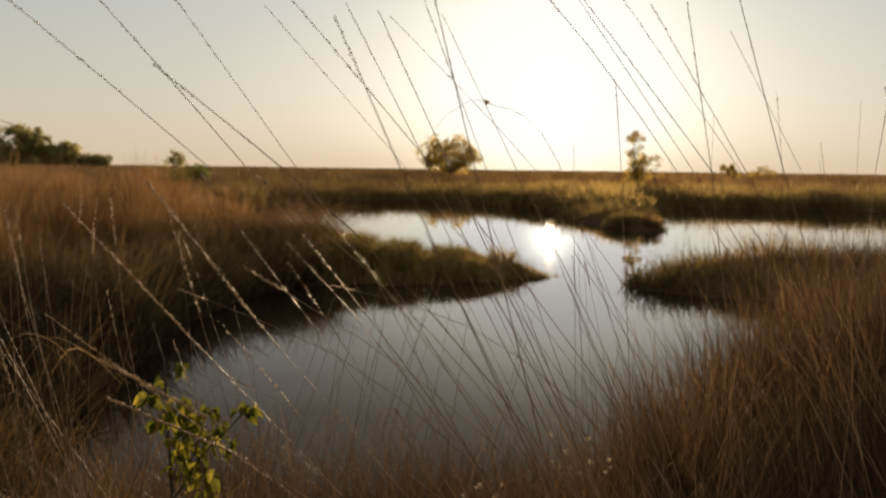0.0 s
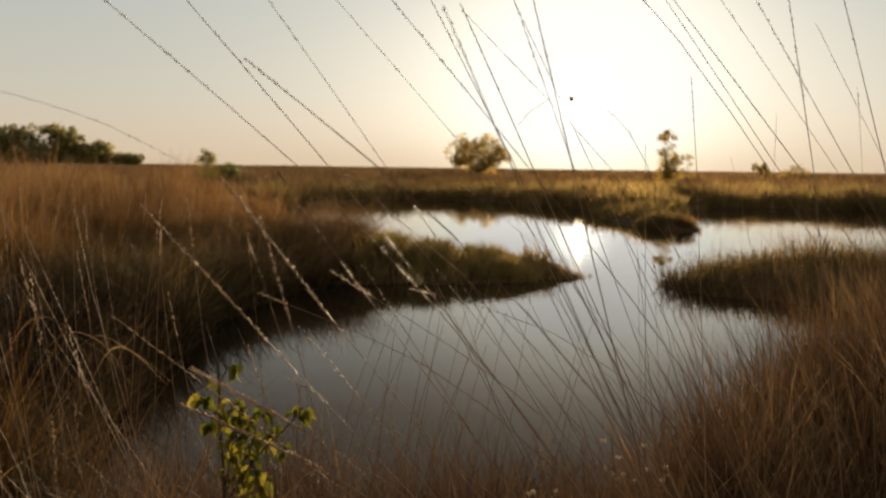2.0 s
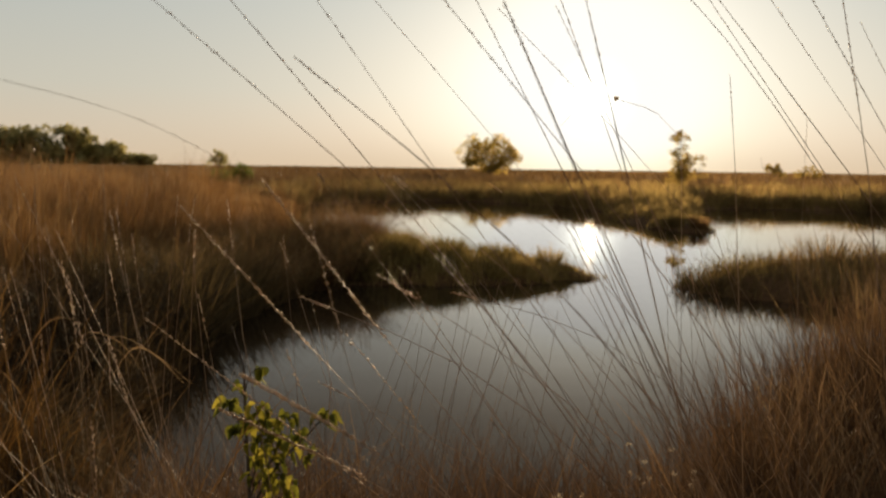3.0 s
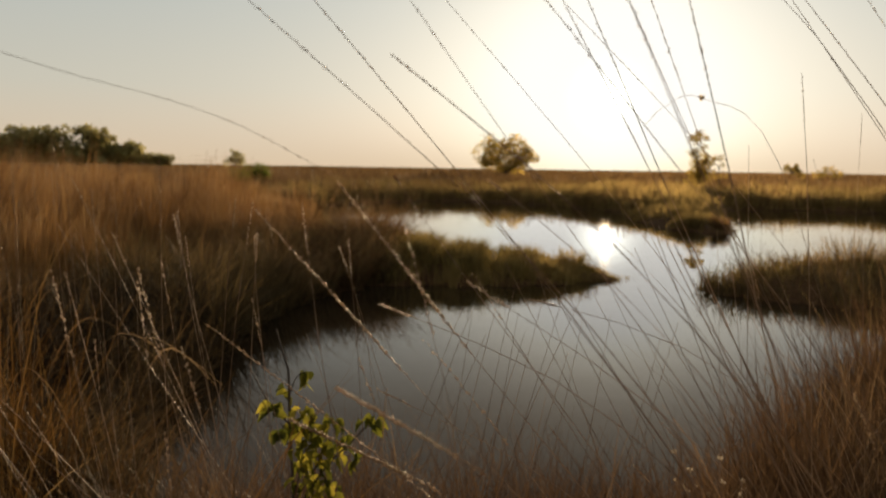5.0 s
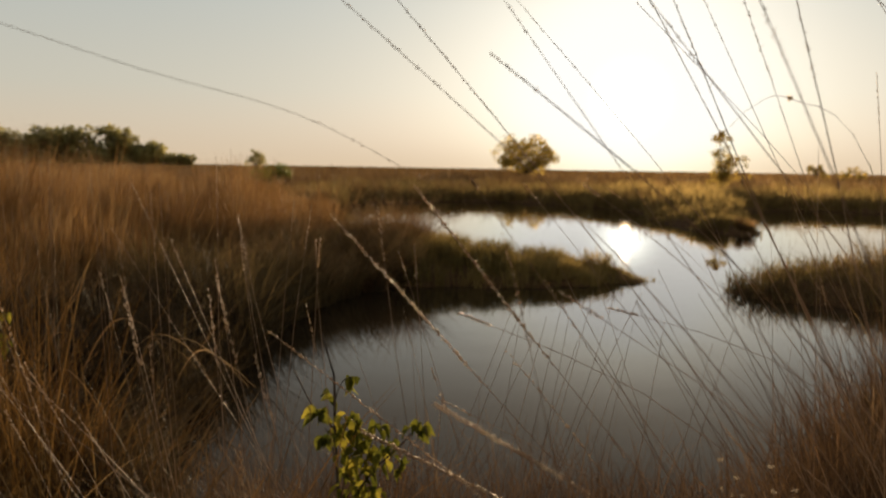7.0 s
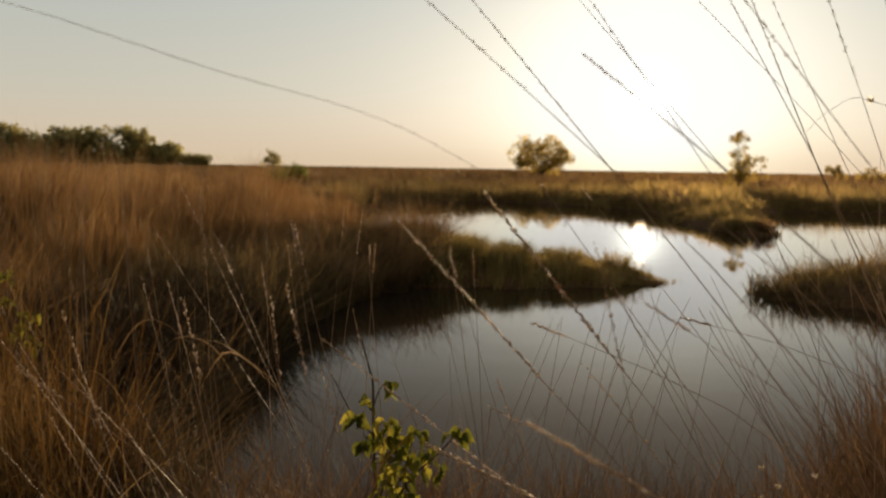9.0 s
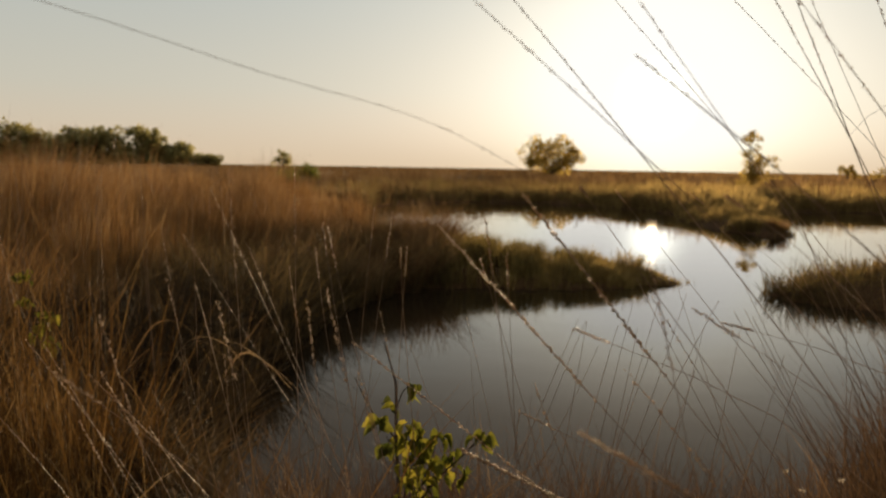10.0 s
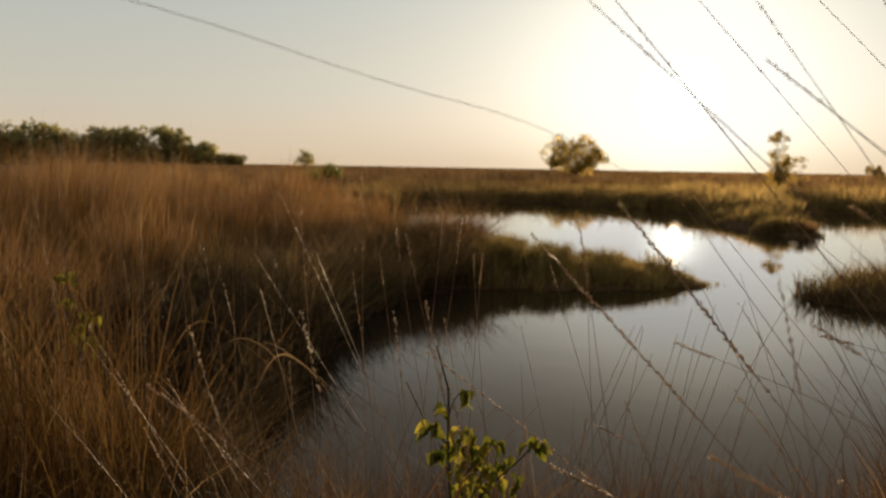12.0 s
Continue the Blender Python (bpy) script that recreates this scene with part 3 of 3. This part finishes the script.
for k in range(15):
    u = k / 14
    tagged(tree("shrub", "dark undergrowth shrub at the foot of the wood", (-150 + 55 * u, 174 + 36 * u), 3.4 + 0.8 * math.sin(k * 1.9), 5.0, 700, 0.5, HAZED_LEAF, trunk=0.04, clumps=14,
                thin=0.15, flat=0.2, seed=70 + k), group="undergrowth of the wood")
tree("shrub", "low dark round shrub at the end of the wood", (-90.5, 214), 3.2, 4.0, 2400, 0.4, HAZED_LEAF, trunk=0.05, clumps=22, thin=0.2, flat=0.3, seed=50)

# ---------------------------------------------------------------- single tall grass stems


def curve_through(points, steps):
    pts = [Vector(p) for p in points]
    pts = [pts[0] * 2 - pts[1]] + pts + [pts[-1] * 2 - pts[-2]]
    out = []
    for i in range(1, len(pts) - 2):
        p0, p1, p2, p3 = pts[i - 1:i + 3]
        for k in range(steps):
            u = k / steps
            out.append(0.5 * (2 * p1 + (p2 - p0) * u + (2 * p0 - 5 * p1 + 4 * p2 - p3) * u * u + (3 * p1 - p0 - 3 * p2 + p3) * u ** 3))
    return out + [pts[-2]]


def stem_along(points, thick=0.0017, head=0.35, seeds=70, seed=0, label="tall thin dry grass stem with a narrow seed head", big=1.0):
    """One grass stem through the points, from its root; the seed head takes the upper part."""
    r = random.Random(seed)
    ob = new("wild_reed")
    ob.location = points[0]
    line = [p - Vector(points[0]) for p in points]
    k = len(line) - 1
    part("stalk", mesh_of("stalk", *tube(line, [thick * (1 - 0.6 * i / k) for i in range(k + 1)], 5), STALK, True), ob)
    if seeds:
        pieces = []
        for n in range(seeds):
            f = (1 - head * min(n - n % 5 + r.gauss(1.5, 1.6), seeds) / seeds) * k
            i = min(int(f), k - 1)
            p, way = line[i].lerp(line[i + 1], f - i), (line[i + 1] - line[i]).normalized()
            w = Vector((r.uniform(-1, 1), r.uniform(-1, 1), r.uniform(-1, 1))).normalized()
            a = (way + w * r.uniform(0.1, 0.5)).normalized()
            b = a.orthogonal().normalized()
            c = a.cross(b)
            long, t = big * r.uniform(0.004, 0.0075), big * r.uniform(0.0007, 0.0012)
            o = p + w * 0.0008
            m = o + a * long * 0.45
            pieces.append(([tuple(v) for v in (o, m + b * t, m + c * t, m - b * t, m - c * t, o + a * long)],
                           [0, 1, 2, 0, 2, 3, 0, 3, 4, 0, 4, 1, 5, 2, 1, 5, 3, 2, 5, 4, 3, 5, 1, 4], [3] * 8))
        part("seed_head", mesh_of("seed_head", *joined(pieces), SEED), ob, "pale bristly seed head")["kind"] = "stuff"
    return tagged(ob, label, "reed", group="tall dry reeds")


def grass_stem(x0, y0, x1, y1, z1, arch=0.04, **more):
    """A leaning stem from the ground at x0, y0 to its tip: steep at the root, bending over above."""
    root, tip = Vector((x0, y0, float(land([x0], [y0])[0]) - 0.01)), Vector((x1, y1, z1))
    d = tip - root
    side = Vector((d.x, d.y, 0))
    pts = []
    for i in range(15):
        u = i / 14
        pts.append(root + d * u - side * (arch * 4 * u * (1 - u)) + Vector((0, 0, arch * 0.6 * 4 * u * (1 - u))))
    return stem_along(pts, **more)


def bent_stem(x0, y, xm, zm, x1, z1, **more):
    """A stem in the plane at depth y: it rises from its root at x0, bends over until xm, zm, and runs on straight to its tip."""
    root, bend, tip = Vector((x0, y, float(land([x0], [y])[0]) - 0.01)), Vector((xm, y, zm)), Vector((x1, y, z1))
    span = bend.z - root.z
    end = (tip - bend).normalized() * span
    start = Vector((end.x * 0.25, 0, span * 1.1))
    pts = []
    for i in range(12):
        u = i / 12
        pts.append(root * (2 * u ** 3 - 3 * u ** 2 + 1) + start * (u ** 3 - 2 * u ** 2 + u) + bend * (3 * u ** 2 - 2 * u ** 3) + end * (u ** 3 - u ** 2))
    sway = random.Random(int(abs(x1) * 1e4)).uniform(-0.03, 0.03)
    for i in range(9):
        u = i / 8
        pts.append(bend.lerp(tip, u) + Vector((0, sway * u, -0.012 * u * u * (tip - bend).length)))
    return stem_along(pts, **more)


# stems that stand against the sky: root x, depth, bend x z, tip x z
SKY_STEMS = [(0.47, 0.84, -0.151, 1.299, -0.278, 1.476), (0.39, 0.8, -0.231, 1.3, -0.414, 1.461), (0.39, 0.92, -0.225, 1.303, -0.38, 1.485),
             (0.47, 0.76, -0.155, 1.303, -0.268, 1.394), (0.54, 1.2, -0.075, 1.323, -0.26, 1.533), (0.59, 0.86, -0.03, 1.323, -0.163, 1.479),
             (0.43, 0.98, -0.031, 1.326, -0.12, 1.498), (0.25, 0.86, 0.031, 1.306, -0.014, 1.486), (0.38, 1.0, 0.029, 1.358, -0.031, 1.515),
             (0.81, 1.1, 0.191, 1.461, 0.136, 1.529), (0.97, 1.25, 0.377, 1.304, 0.194, 1.569), (1.01, 1.2, 0.389, 1.304, 0.193, 1.559),
             (1.02, 1.12, 0.397, 1.312, 0.231, 1.533), (0.9, 0.98, 0.354, 1.311, 0.238, 1.497), (0.45, 1.0, 0.325, 1.304, 0.295, 1.51)]
MORE_SKY_STEMS = [(0.73, 1.08, 0.445, 1.307, 0.368, 1.535), (1.13, 1.38, 0.593, 1.316, 0.463, 1.528), (0.59, 1.2, 0.63, 1.307, 0.636, 1.445),
                  (0.35, 0.68, -0.038, 1.304, -0.091, 1.424), (0.41, 1.06, 0.002, 1.313, -0.084, 1.496), (0.71, 1.3, 0.089, 1.36, -0.087, 1.538),
                  (0.55, 1.26, 0.096, 1.33, -0.006, 1.532), (0.37, 1.42, 0.305, 1.311, 0.294, 1.455)]
for k, row in enumerate(SKY_STEMS + MORE_SKY_STEMS):
    bent_stem(*row, seed=100 + k, thick=0.0006 + 0.00013 * (k % 4), head=0.16 + 0.07 * (k % 3), seeds=26 + 12 * (k % 3), big=0.55)
# bright golden heads in the light, leaning hard over
GOLD_STEMS = [(0.37, 0.94, -0.223, 1.13, -0.347, 1.283), (0.36, 1.12, -0.257, 0.871, -0.56, 1.09), (0.37, 1.0, -0.254, 0.937, -0.404, 1.017),
              (0.42, 0.7, -0.204, 1.079, -0.3, 1.129), (0.33, 0.92, -0.286, 1.103, -0.429, 1.256), (-0.0, 0.8, -0.622, 1.048, -0.736, 1.131),
              (-0.69, 1.4, -0.996, 0.763, -1.166, 1.003), (0.43, 0.9, -0.191, 1.124, -0.297, 1.161), (0.58, 1.02, -0.041, 1.129, -0.138, 1.152),
              (0.54, 0.85, -0.085, 1.12, -0.203, 1.197), (0.43, 1.3, -0.193, 0.888, -0.355, 0.962), (0.47, 0.8, -0.149, 1.262, -0.186, 1.29),
              (0.34, 0.98, -0.271, 1.261, -0.292, 1.29), (0.59, 1.52, -0.026, 1.224, -0.091, 1.273), (0.43, 1.28, -0.191, 1.231, -0.234, 1.282)]
for k, row in enumerate(GOLD_STEMS):
    bent_stem(*row, seed=150 + k, thick=0.0006, head=0.42 if k < 5 else 0.13, seeds=210 if k < 5 else 50, big=(0.95, 0.8, 1.05, 0.65, 0.8)[k] if k < 5 else 0.65, label="leaning golden grass stem with a full seed head")
LOW_STEMS = [(-0.72, 1.39, -1.08, 1.16, 0.98), (-0.43, 1.42, -0.94, 1.18, 1.02), (-0.66, 1.47, -0.94, 1.35, 0.89), (-0.69, 1.49, -1.09, 1.27, 1.04), (-0.75, 1.33, -0.98, 1.22, 0.94), (-0.65, 1.34, -0.92, 1.18, 1.02)]
for k, row in enumerate(LOW_STEMS):
    grass_stem(*row, arch=0.05, seed=180 + k, thick=0.0008, head=0.12, seeds=60, big=0.7, label="golden dry grass stem leaning low over the bank")
# upright stems with seed heads beside the water
HEAD_STEMS = [(-0.92, 1.74, -0.954, 0.844, -0.985, 1.265), (-0.35, 1.2, -0.663, 1.05, -0.77, 1.279), (-0.65, 1.26, -0.673, 1.075, -0.68, 1.31),
              (-0.39, 1.24, -0.676, 1.059, -0.734, 1.197), (-0.55, 1.34, -0.652, 1.068, -0.67, 1.185), (-0.36, 1.06, -0.552, 1.141, -0.577, 1.236),
              (-0.63, 1.26, -0.575, 1.111, -0.564, 1.251), (-0.44, 1.18, -0.507, 1.139, -0.513, 1.203), (-0.17, 1.32, -0.397, 1.116, -0.417, 1.18),
              (-0.32, 1.16, -0.362, 1.047, -0.373, 1.207), (-0.24, 0.92, -0.362, 1.118, -0.386, 1.262), (-0.66, 1.18, -0.723, 1.06, -0.74, 1.262),
              (-0.45, 1.14, -0.581, 1.103, -0.606, 1.236), (-0.63, 1.24, -0.554, 1.086, -0.537, 1.248), (-0.54, 1.16, -0.503, 1.132, -0.499, 1.208),
              (-0.32, 1.35, -0.732, 0.974, -0.888, 1.203)]
for k, row in enumerate(HEAD_STEMS):
    bent_stem(*row, seed=200 + k, thick=0.0006, head=0.12 + 0.04 * (k % 3), seeds=44, big=0.62)
# bare brown stems that lean over the water
WATER_STEMS = [(-0.58, 1.96, -0.25, 1.86, 1.00), (-0.49, 2.01, -0.23, 1.91, 0.99), (-0.64, 2.07, -0.20, 1.96, 0.92), (-0.29, 1.94, -0.14, 1.85, 1.04),
               (-0.25, 2.15, -0.06, 2.04, 1.02), (-0.32, 2.06, -0.02, 1.93, 1.05), (-0.30, 1.87, 0.00, 1.71, 1.07), (0.41, 1.60, -0.16, 1.65, 1.12),
               (-0.43, 2.14, -0.49, 2.06, 0.86), (-0.42, 2.06, -0.62, 1.95, 0.91), (0.01, 2.11, 0.20, 1.97, 0.92), (0.55, 2.04, 0.18, 2.08, 0.91),
               (-0.36, 1.8, -0.18, 1.74, 1.01), (-0.31, 1.9, -0.13, 1.84, 0.99), (-0.32, 1.75, -0.12, 1.69, 0.98), (-0.24, 1.8, -0.03, 1.74, 0.93),
               (-0.08, 1.85, 0.06, 1.79, 1.0), (0.06, 1.9, 0.21, 1.84, 0.98), (-0.15, 2.0, 0.02, 1.94, 0.97), (-0.36, 1.95, -0.23, 1.89, 0.99)]
for k, row in enumerate(WATER_STEMS):
    grass_stem(*row, arch=0.05 * math.sin(k * 2.3), seed=300 + k, thick=0.0011, seeds=0, label="bare brown grass stem leaning over the water")
# many more, leaning the same way with the wind, their heads below the horizon
for k in range(22):
    y = rng.uniform(0.75, 1.9)
    tip_x = rng.uniform(-0.62, 0.58) * (0.35 + y * 0.72) - 0.12
    low = rng.uniform(0.02, 0.36) * y
    lean = rng.uniform(0.05, 0.75) if tip_x > -0.35 else rng.uniform(-0.1, 0.3)
    grass_stem(tip_x + lean * 0.9, y, tip_x, y + rng.uniform(-0.12, 0.12), 1.29 - low, arch=rng.uniform(0, 0.07), seed=400 + k,
               thick=rng.uniform(0.0006, 0.001), head=rng.uniform(0.05, 0.16), seeds=int(rng.uniform(16, 40)), big=0.75)
# dark stems slanting across the open water
for k in range(16):
    y = rng.uniform(0.85, 1.6)
    x, z = rng.uniform(-0.02, 0.34) * y - 0.1, 1.3 - rng.uniform(0.0, 0.2) * y
    slant = rng.uniform(0.35, 0.75)
    bent_stem(x + slant * 0.75, y, x + slant * 0.3, z - 0.3, x, z, seed=1000 + k, thick=rng.uniform(0.0007, 0.0011), head=0.1, seeds=14 if k % 2 else 0, big=0.5,
              label="slender brown grass stem slanting over the water")
# thin bare stems rising out of the dense grass
for k in range(30):
    y = rng.uniform(0.95, 2.3)
    x = rng.uniform(0.12, 0.62) * (0.35 + y)
    z = rng.uniform(0.95, 1.3 + 0.14 * y)
    grass_stem(x + rng.uniform(0.0, 0.35), y, x, y + rng.uniform(-0.1, 0.1), z, arch=rng.uniform(-0.02, 0.06), seed=700 + k, thick=rng.uniform(0.0006, 0.001),
               seeds=24 if k % 3 == 0 else 0, head=0.08, big=0.7, label="thin dry grass stem rising from dense grass")
# pale stems standing over the dark bank
for k in range(8):
    y = rng.uniform(0.85, 1.5)
    x = rng.uniform(-0.62, -0.12) * y - 0.12
    grass_stem(x + rng.uniform(0.02, 0.3), y, x, y + rng.uniform(-0.1, 0.1), 1.29 - rng.uniform(0.03, 0.2) * y, arch=rng.uniform(0.0, 0.05), seed=800 + k, thick=0.0006,
               head=0.09, seeds=30, big=0.75, label="slender pale dry grass stem over the dark bank")
# tall fine stalks that stand out of the bank grass, some of them above the horizon
for k in range(18):
    y = rng.uniform(2.6, 4.2)
    x = rng.uniform(-0.72, -0.42) * y - 0.25
    grass_stem(x + rng.uniform(-0.03, 0.2), y, x, y + rng.uniform(-0.1, 0.1), 1.3 + rng.uniform(-0.09, 0.035) * y, arch=rng.uniform(0.0, 0.04), seed=900 + k, thick=rng.uniform(0.0012, 0.0018),
               head=0.12, seeds=30, big=0.75, label="tall fine golden stalk standing over the bank grass")
# a long stem bowed right over by the wind
stem_along(curve_through([(-1.43, 0.85, 0.2), (-1.19, 0.72, 1.2), (-0.95, 0.69, 1.46), (-0.73, 0.70, 1.432), (-0.53, 0.724, 1.374), (-0.445, 0.744, 1.352), (-0.39, 0.769, 1.331),
                          (-0.315, 0.795, 1.29)], 5),
           seed=500, head=0.2, thick=0.00036, seeds=20, big=0.45, label="long dry grass stem bowed over by the wind")



def dead_blade(x, y, tall, reach, way, seed):
    """A broad withered blade that rises, kinks over and hangs down again."""
    r = random.Random(seed)
    ob = new("dead_blade")
    ob.location = (x, y, float(land([x], [y])[0]) - 0.01)
    out = Vector((math.cos(way), math.sin(way), 0))
    line = curve_through([Vector((0, 0, 0)), out * reach * 0.12 + Vector((0, 0, tall * 0.55)), out * reach * 0.42 + Vector((0, 0, tall)), out * reach * 0.75 + Vector((0, 0, tall * r.uniform(0.86, 0.97))),
                          out * reach + Vector((0, 0, tall * r.uniform(0.55, 0.72)))], 4)
    side = Vector((-out.y, out.x, 0.35)).normalized()
    verts, loops, sizes = [], [], []
    for i, q in enumerate(line):
        w = 0.0042 * (1 - 0.8 * (i / (len(line) - 1)) ** 2)
        turn = side.lerp(Vector((0, 0, 1)), 0.5 * math.sin(i * 0.4 + seed)).normalized()
        verts += [tuple(q - turn * w), tuple(q + Vector((0, 0, -0.0014))), tuple(q + turn * w)]
        if i:
            o = (i - 1) * 3
            loops += [o, o + 1, o + 4, o + 3, o + 1, o + 2, o + 5, o + 4]
            sizes += [4, 4]
    part("blade", mesh_of("blade", verts, loops, sizes, DEAD, True), ob)
    return tagged(ob, "withered curled grass blade bent over on the bank", "grass", group="withered blades")


for k in range(9):
    y = rng.uniform(2.4, 3.9)
    dead_blade(rng.uniform(-0.60, -0.36) * y - 0.35, y, rng.uniform(0.4, 0.62), rng.uniform(0.28, 0.55), rng.uniform(-0.6, 0.6) + (math.pi if k % 3 == 0 else 0), 1100 + k)

# ---------------------------------------------------------------- saplings


def leaf_mesh(name, fold, curl):
    """A pointed oval leaf, 1 long, folded along its rib and bent down to the tip."""
    verts, loops, sizes = [], [], []
    rows = [(0.0, 0.03), (0.14, 0.23), (0.38, 0.36), (0.66, 0.29), (0.88, 0.12), (1.0, 0.005)]
    for u, w in rows:
        sag = -curl * u * u
        verts += [(u, -w, sag + fold * w), (u, 0, sag), (u, w, sag + fold * w)]
    for i in range(len(rows) - 1):
        o = i * 3
        loops += [o, o + 3, o + 4, o + 1, o + 1, o + 4, o + 5, o + 2]
        sizes += [4, 4]
    return mesh_of(name, verts, loops, sizes, LEAF_ONE, True)


LEAF_ONE = plant_material("sapling_leaf", [(0.0, (0.045, 0.06, 0.009)), (0.5, (0.18, 0.18, 0.024)), (1.0, (0.44, 0.37, 0.05))], 0.65, patch=25, gloss=0.25, rough=0.5, island=False)
LEAVES = [leaf_mesh("leaf", 0.7, 0.35), leaf_mesh("leaf", 1.3, 0.6), leaf_mesh("leaf", 0.45, 0.9)]


def sapling(label, at, twigs, clusters, leaf=0.034, seed=1, turn=0.0):
    """Twigs: lists of (x, z) seen from the front; clusters: x, z, reach, count."""
    r = random.Random(seed)
    ob = new("sapling")
    ob.location = at
    for k, (line, thick) in enumerate(twigs):
        pts = [Vector((x, r.uniform(-0.006, 0.006), z)) for x, z in line]
        pts = curve_through(pts, 4)
        part("stem" if k == 0 else "twig", mesh_of("twig", *tube(pts, [thick * (1 - 0.55 * i / len(pts)) for i in range(len(pts))], 6), BARK, True), ob)
    for x, z, reach, count in clusters:
        for k in range(round(count * 2.2)):
            o = part("leaf", LEAVES[r.randrange(3)], ob)
            p = Vector((r.gauss(0, 1), r.gauss(0, 1), r.gauss(0, 1))).normalized() * reach * r.random() ** 0.5
            s = leaf * r.uniform(0.65, 1.15)
            o.matrix_basis = pose(x + p.x, p.y, z + p.z, r.uniform(-50, 50), r.uniform(0, 75), r.uniform(0, 360)) @ Matrix.Diagonal((s, s, s, 1))
    return tagged(ob, label, "sapling")


sapling("young sapling with yellow-green leaves at the water's edge", (-0.62, 1.82, 0.3),
        [([(0.0, -0.16), (0.005, 0.2), (-0.006, 0.48), (-0.008, 0.60), (-0.014, 0.63), (-0.038, 0.71)], 0.0045),
         ([(-0.004, 0.47), (-0.03, 0.50), (-0.064, 0.535), (-0.106, 0.62)], 0.003),
         ([(-0.006, 0.55), (0.006, 0.585), (0.022, 0.605), (0.036, 0.605)], 0.0018),
         ([(0.004, 0.25), (0.08, 0.37), (0.147, 0.44), (0.19, 0.49)], 0.0035),
         ([(0.003, 0.30), (0.03, 0.40), (0.045, 0.50)], 0.0022),
         ([(0.003, 0.28), (0.06, 0.38), (0.092, 0.49)], 0.0022),
         ([(-0.005, 0.40), (-0.02, 0.46), (-0.03, 0.48)], 0.0018)],
        [(0.035, 0.605, 0.012, 3), (-0.018, 0.553, 0.014, 2), (-0.045, 0.515, 0.022, 4), (-0.03, 0.465, 0.022, 4), (0.03, 0.49, 0.035, 10), (0.045, 0.43, 0.045, 12),
         (0.09, 0.48, 0.02, 4), (0.115, 0.435, 0.035, 7), (0.19, 0.495, 0.018, 4), (0.05, 0.36, 0.05, 14), (0.09, 0.31, 0.05, 10), (0.155, 0.40, 0.02, 2)], seed=4)
bpy.data.objects["sapling"].scale = (0.91, 0.91, 0.91)
sapling("small sapling with pale green leaves among golden grass", (-2.09, 2.76, 0.2),
        [([(0.02, -0.03), (0.015, 0.3), (0.0, 0.55), (-0.02, 0.73)], 0.004), ([(0.012, 0.35), (0.05, 0.5), (0.07, 0.58)], 0.0025)],
        [(-0.015, 0.71, 0.03, 6), (-0.01, 0.63, 0.03, 5), (0.06, 0.56, 0.04, 9), (0.075, 0.48, 0.04, 6), (0.02, 0.52, 0.03, 3)], leaf=0.03, seed=9)

# ---------------------------------------------------------------- dried flowers


def dry_flower(x, y, tall, seed):
    """A branching dry stem with small pale tufted heads."""
    r = random.Random(seed)
    ob = new("dried_flower")
    ob.location = (x, y, float(land([x], [y])[0]) - 0.01)
    part("stalk", mesh_of("stalk", *tube(curve_through([(0, 0, 0), (0.01, 0, tall * 0.5), (-0.01, 0.01, tall)], 4), [0.0017] * 6 + [0.001] * 3, 5), STALK, True), ob)
    for k in range(6):
        foot = Vector((-0.005, 0, tall * r.uniform(0.65, 0.95)))
        tip = foot + Vector((r.uniform(-0.06, 0.06), r.uniform(-0.05, 0.05), r.uniform(0.03, 0.09)))
        branch = part("branch", mesh_of("branch", *tube([foot, foot.lerp(tip, 0.5) + Vector((0, 0, -0.006)), tip], [0.001, 0.0008, 0.0006], 4), STALK, True), ob)
        tuft = []
        for n in range(16):
            d = Vector((r.gauss(0, 1), r.gauss(0, 1), r.gauss(0.4, 1))).normalized()
            b = d.orthogonal().normalized() * 0.0012
            tuft.append(([tuple(tip), tuple(tip + d * 0.006 + b), tuple(tip + d * 0.009), tuple(tip + d * 0.006 - b)], [0, 1, 2, 3], [4]))
        part("flower_head", mesh_of("flower_head", *joined(tuft), TUFT), branch, "pale fluffy flower head")
    return tagged(ob, "dried branching flower with small pale heads", "flower", group="dried flowers")


TUFT = plant_material("pale_seed_tuft", [(0.0, (0.35, 0.28, 0.18)), (0.5, (0.55, 0.46, 0.33)), (1.0, (0.75, 0.68, 0.55))], 0.5, patch=40)
for k, (x, y, tall) in enumerate([(0.42, 2.15, 0.36), (0.36, 2.3, 0.34), (0.12, 2.1, 0.34)]):
    dry_flower(x, y, tall, 600 + k)
# a bent blade with a tuft of down caught on it
down = stem_along(curve_through([(0.55, 1.15, 0.2), (0.30, 1.12, 0.9), (0.15, 1.08, 1.31), (0.054, 1.067, 1.385), (0.01, 1.06, 1.374), (-0.012, 1.06, 1.352)], 5), thick=0.00045, seeds=0,
                  label="thin bent grass blade with a tuft of down")
tuft = []
for n in range(40):
    d = Vector((random.gauss(0, 1), random.gauss(0, 1), random.gauss(0, 1))).normalized() * random.uniform(0.3, 1)
    b = d.orthogonal().normalized() * 0.0009
    p = Vector((0.054 - 0.55, 1.067 - 1.15, 1.386 - 0.2))
    tuft.append(([tuple(p), tuple(p + d * 0.003 + b), tuple(p + d * 0.006), tuple(p + d * 0.003 - b)], [0, 1, 2, 3], [4]))
part("down", mesh_of("down", *joined(tuft), TUFT), down, "pale tuft of down")
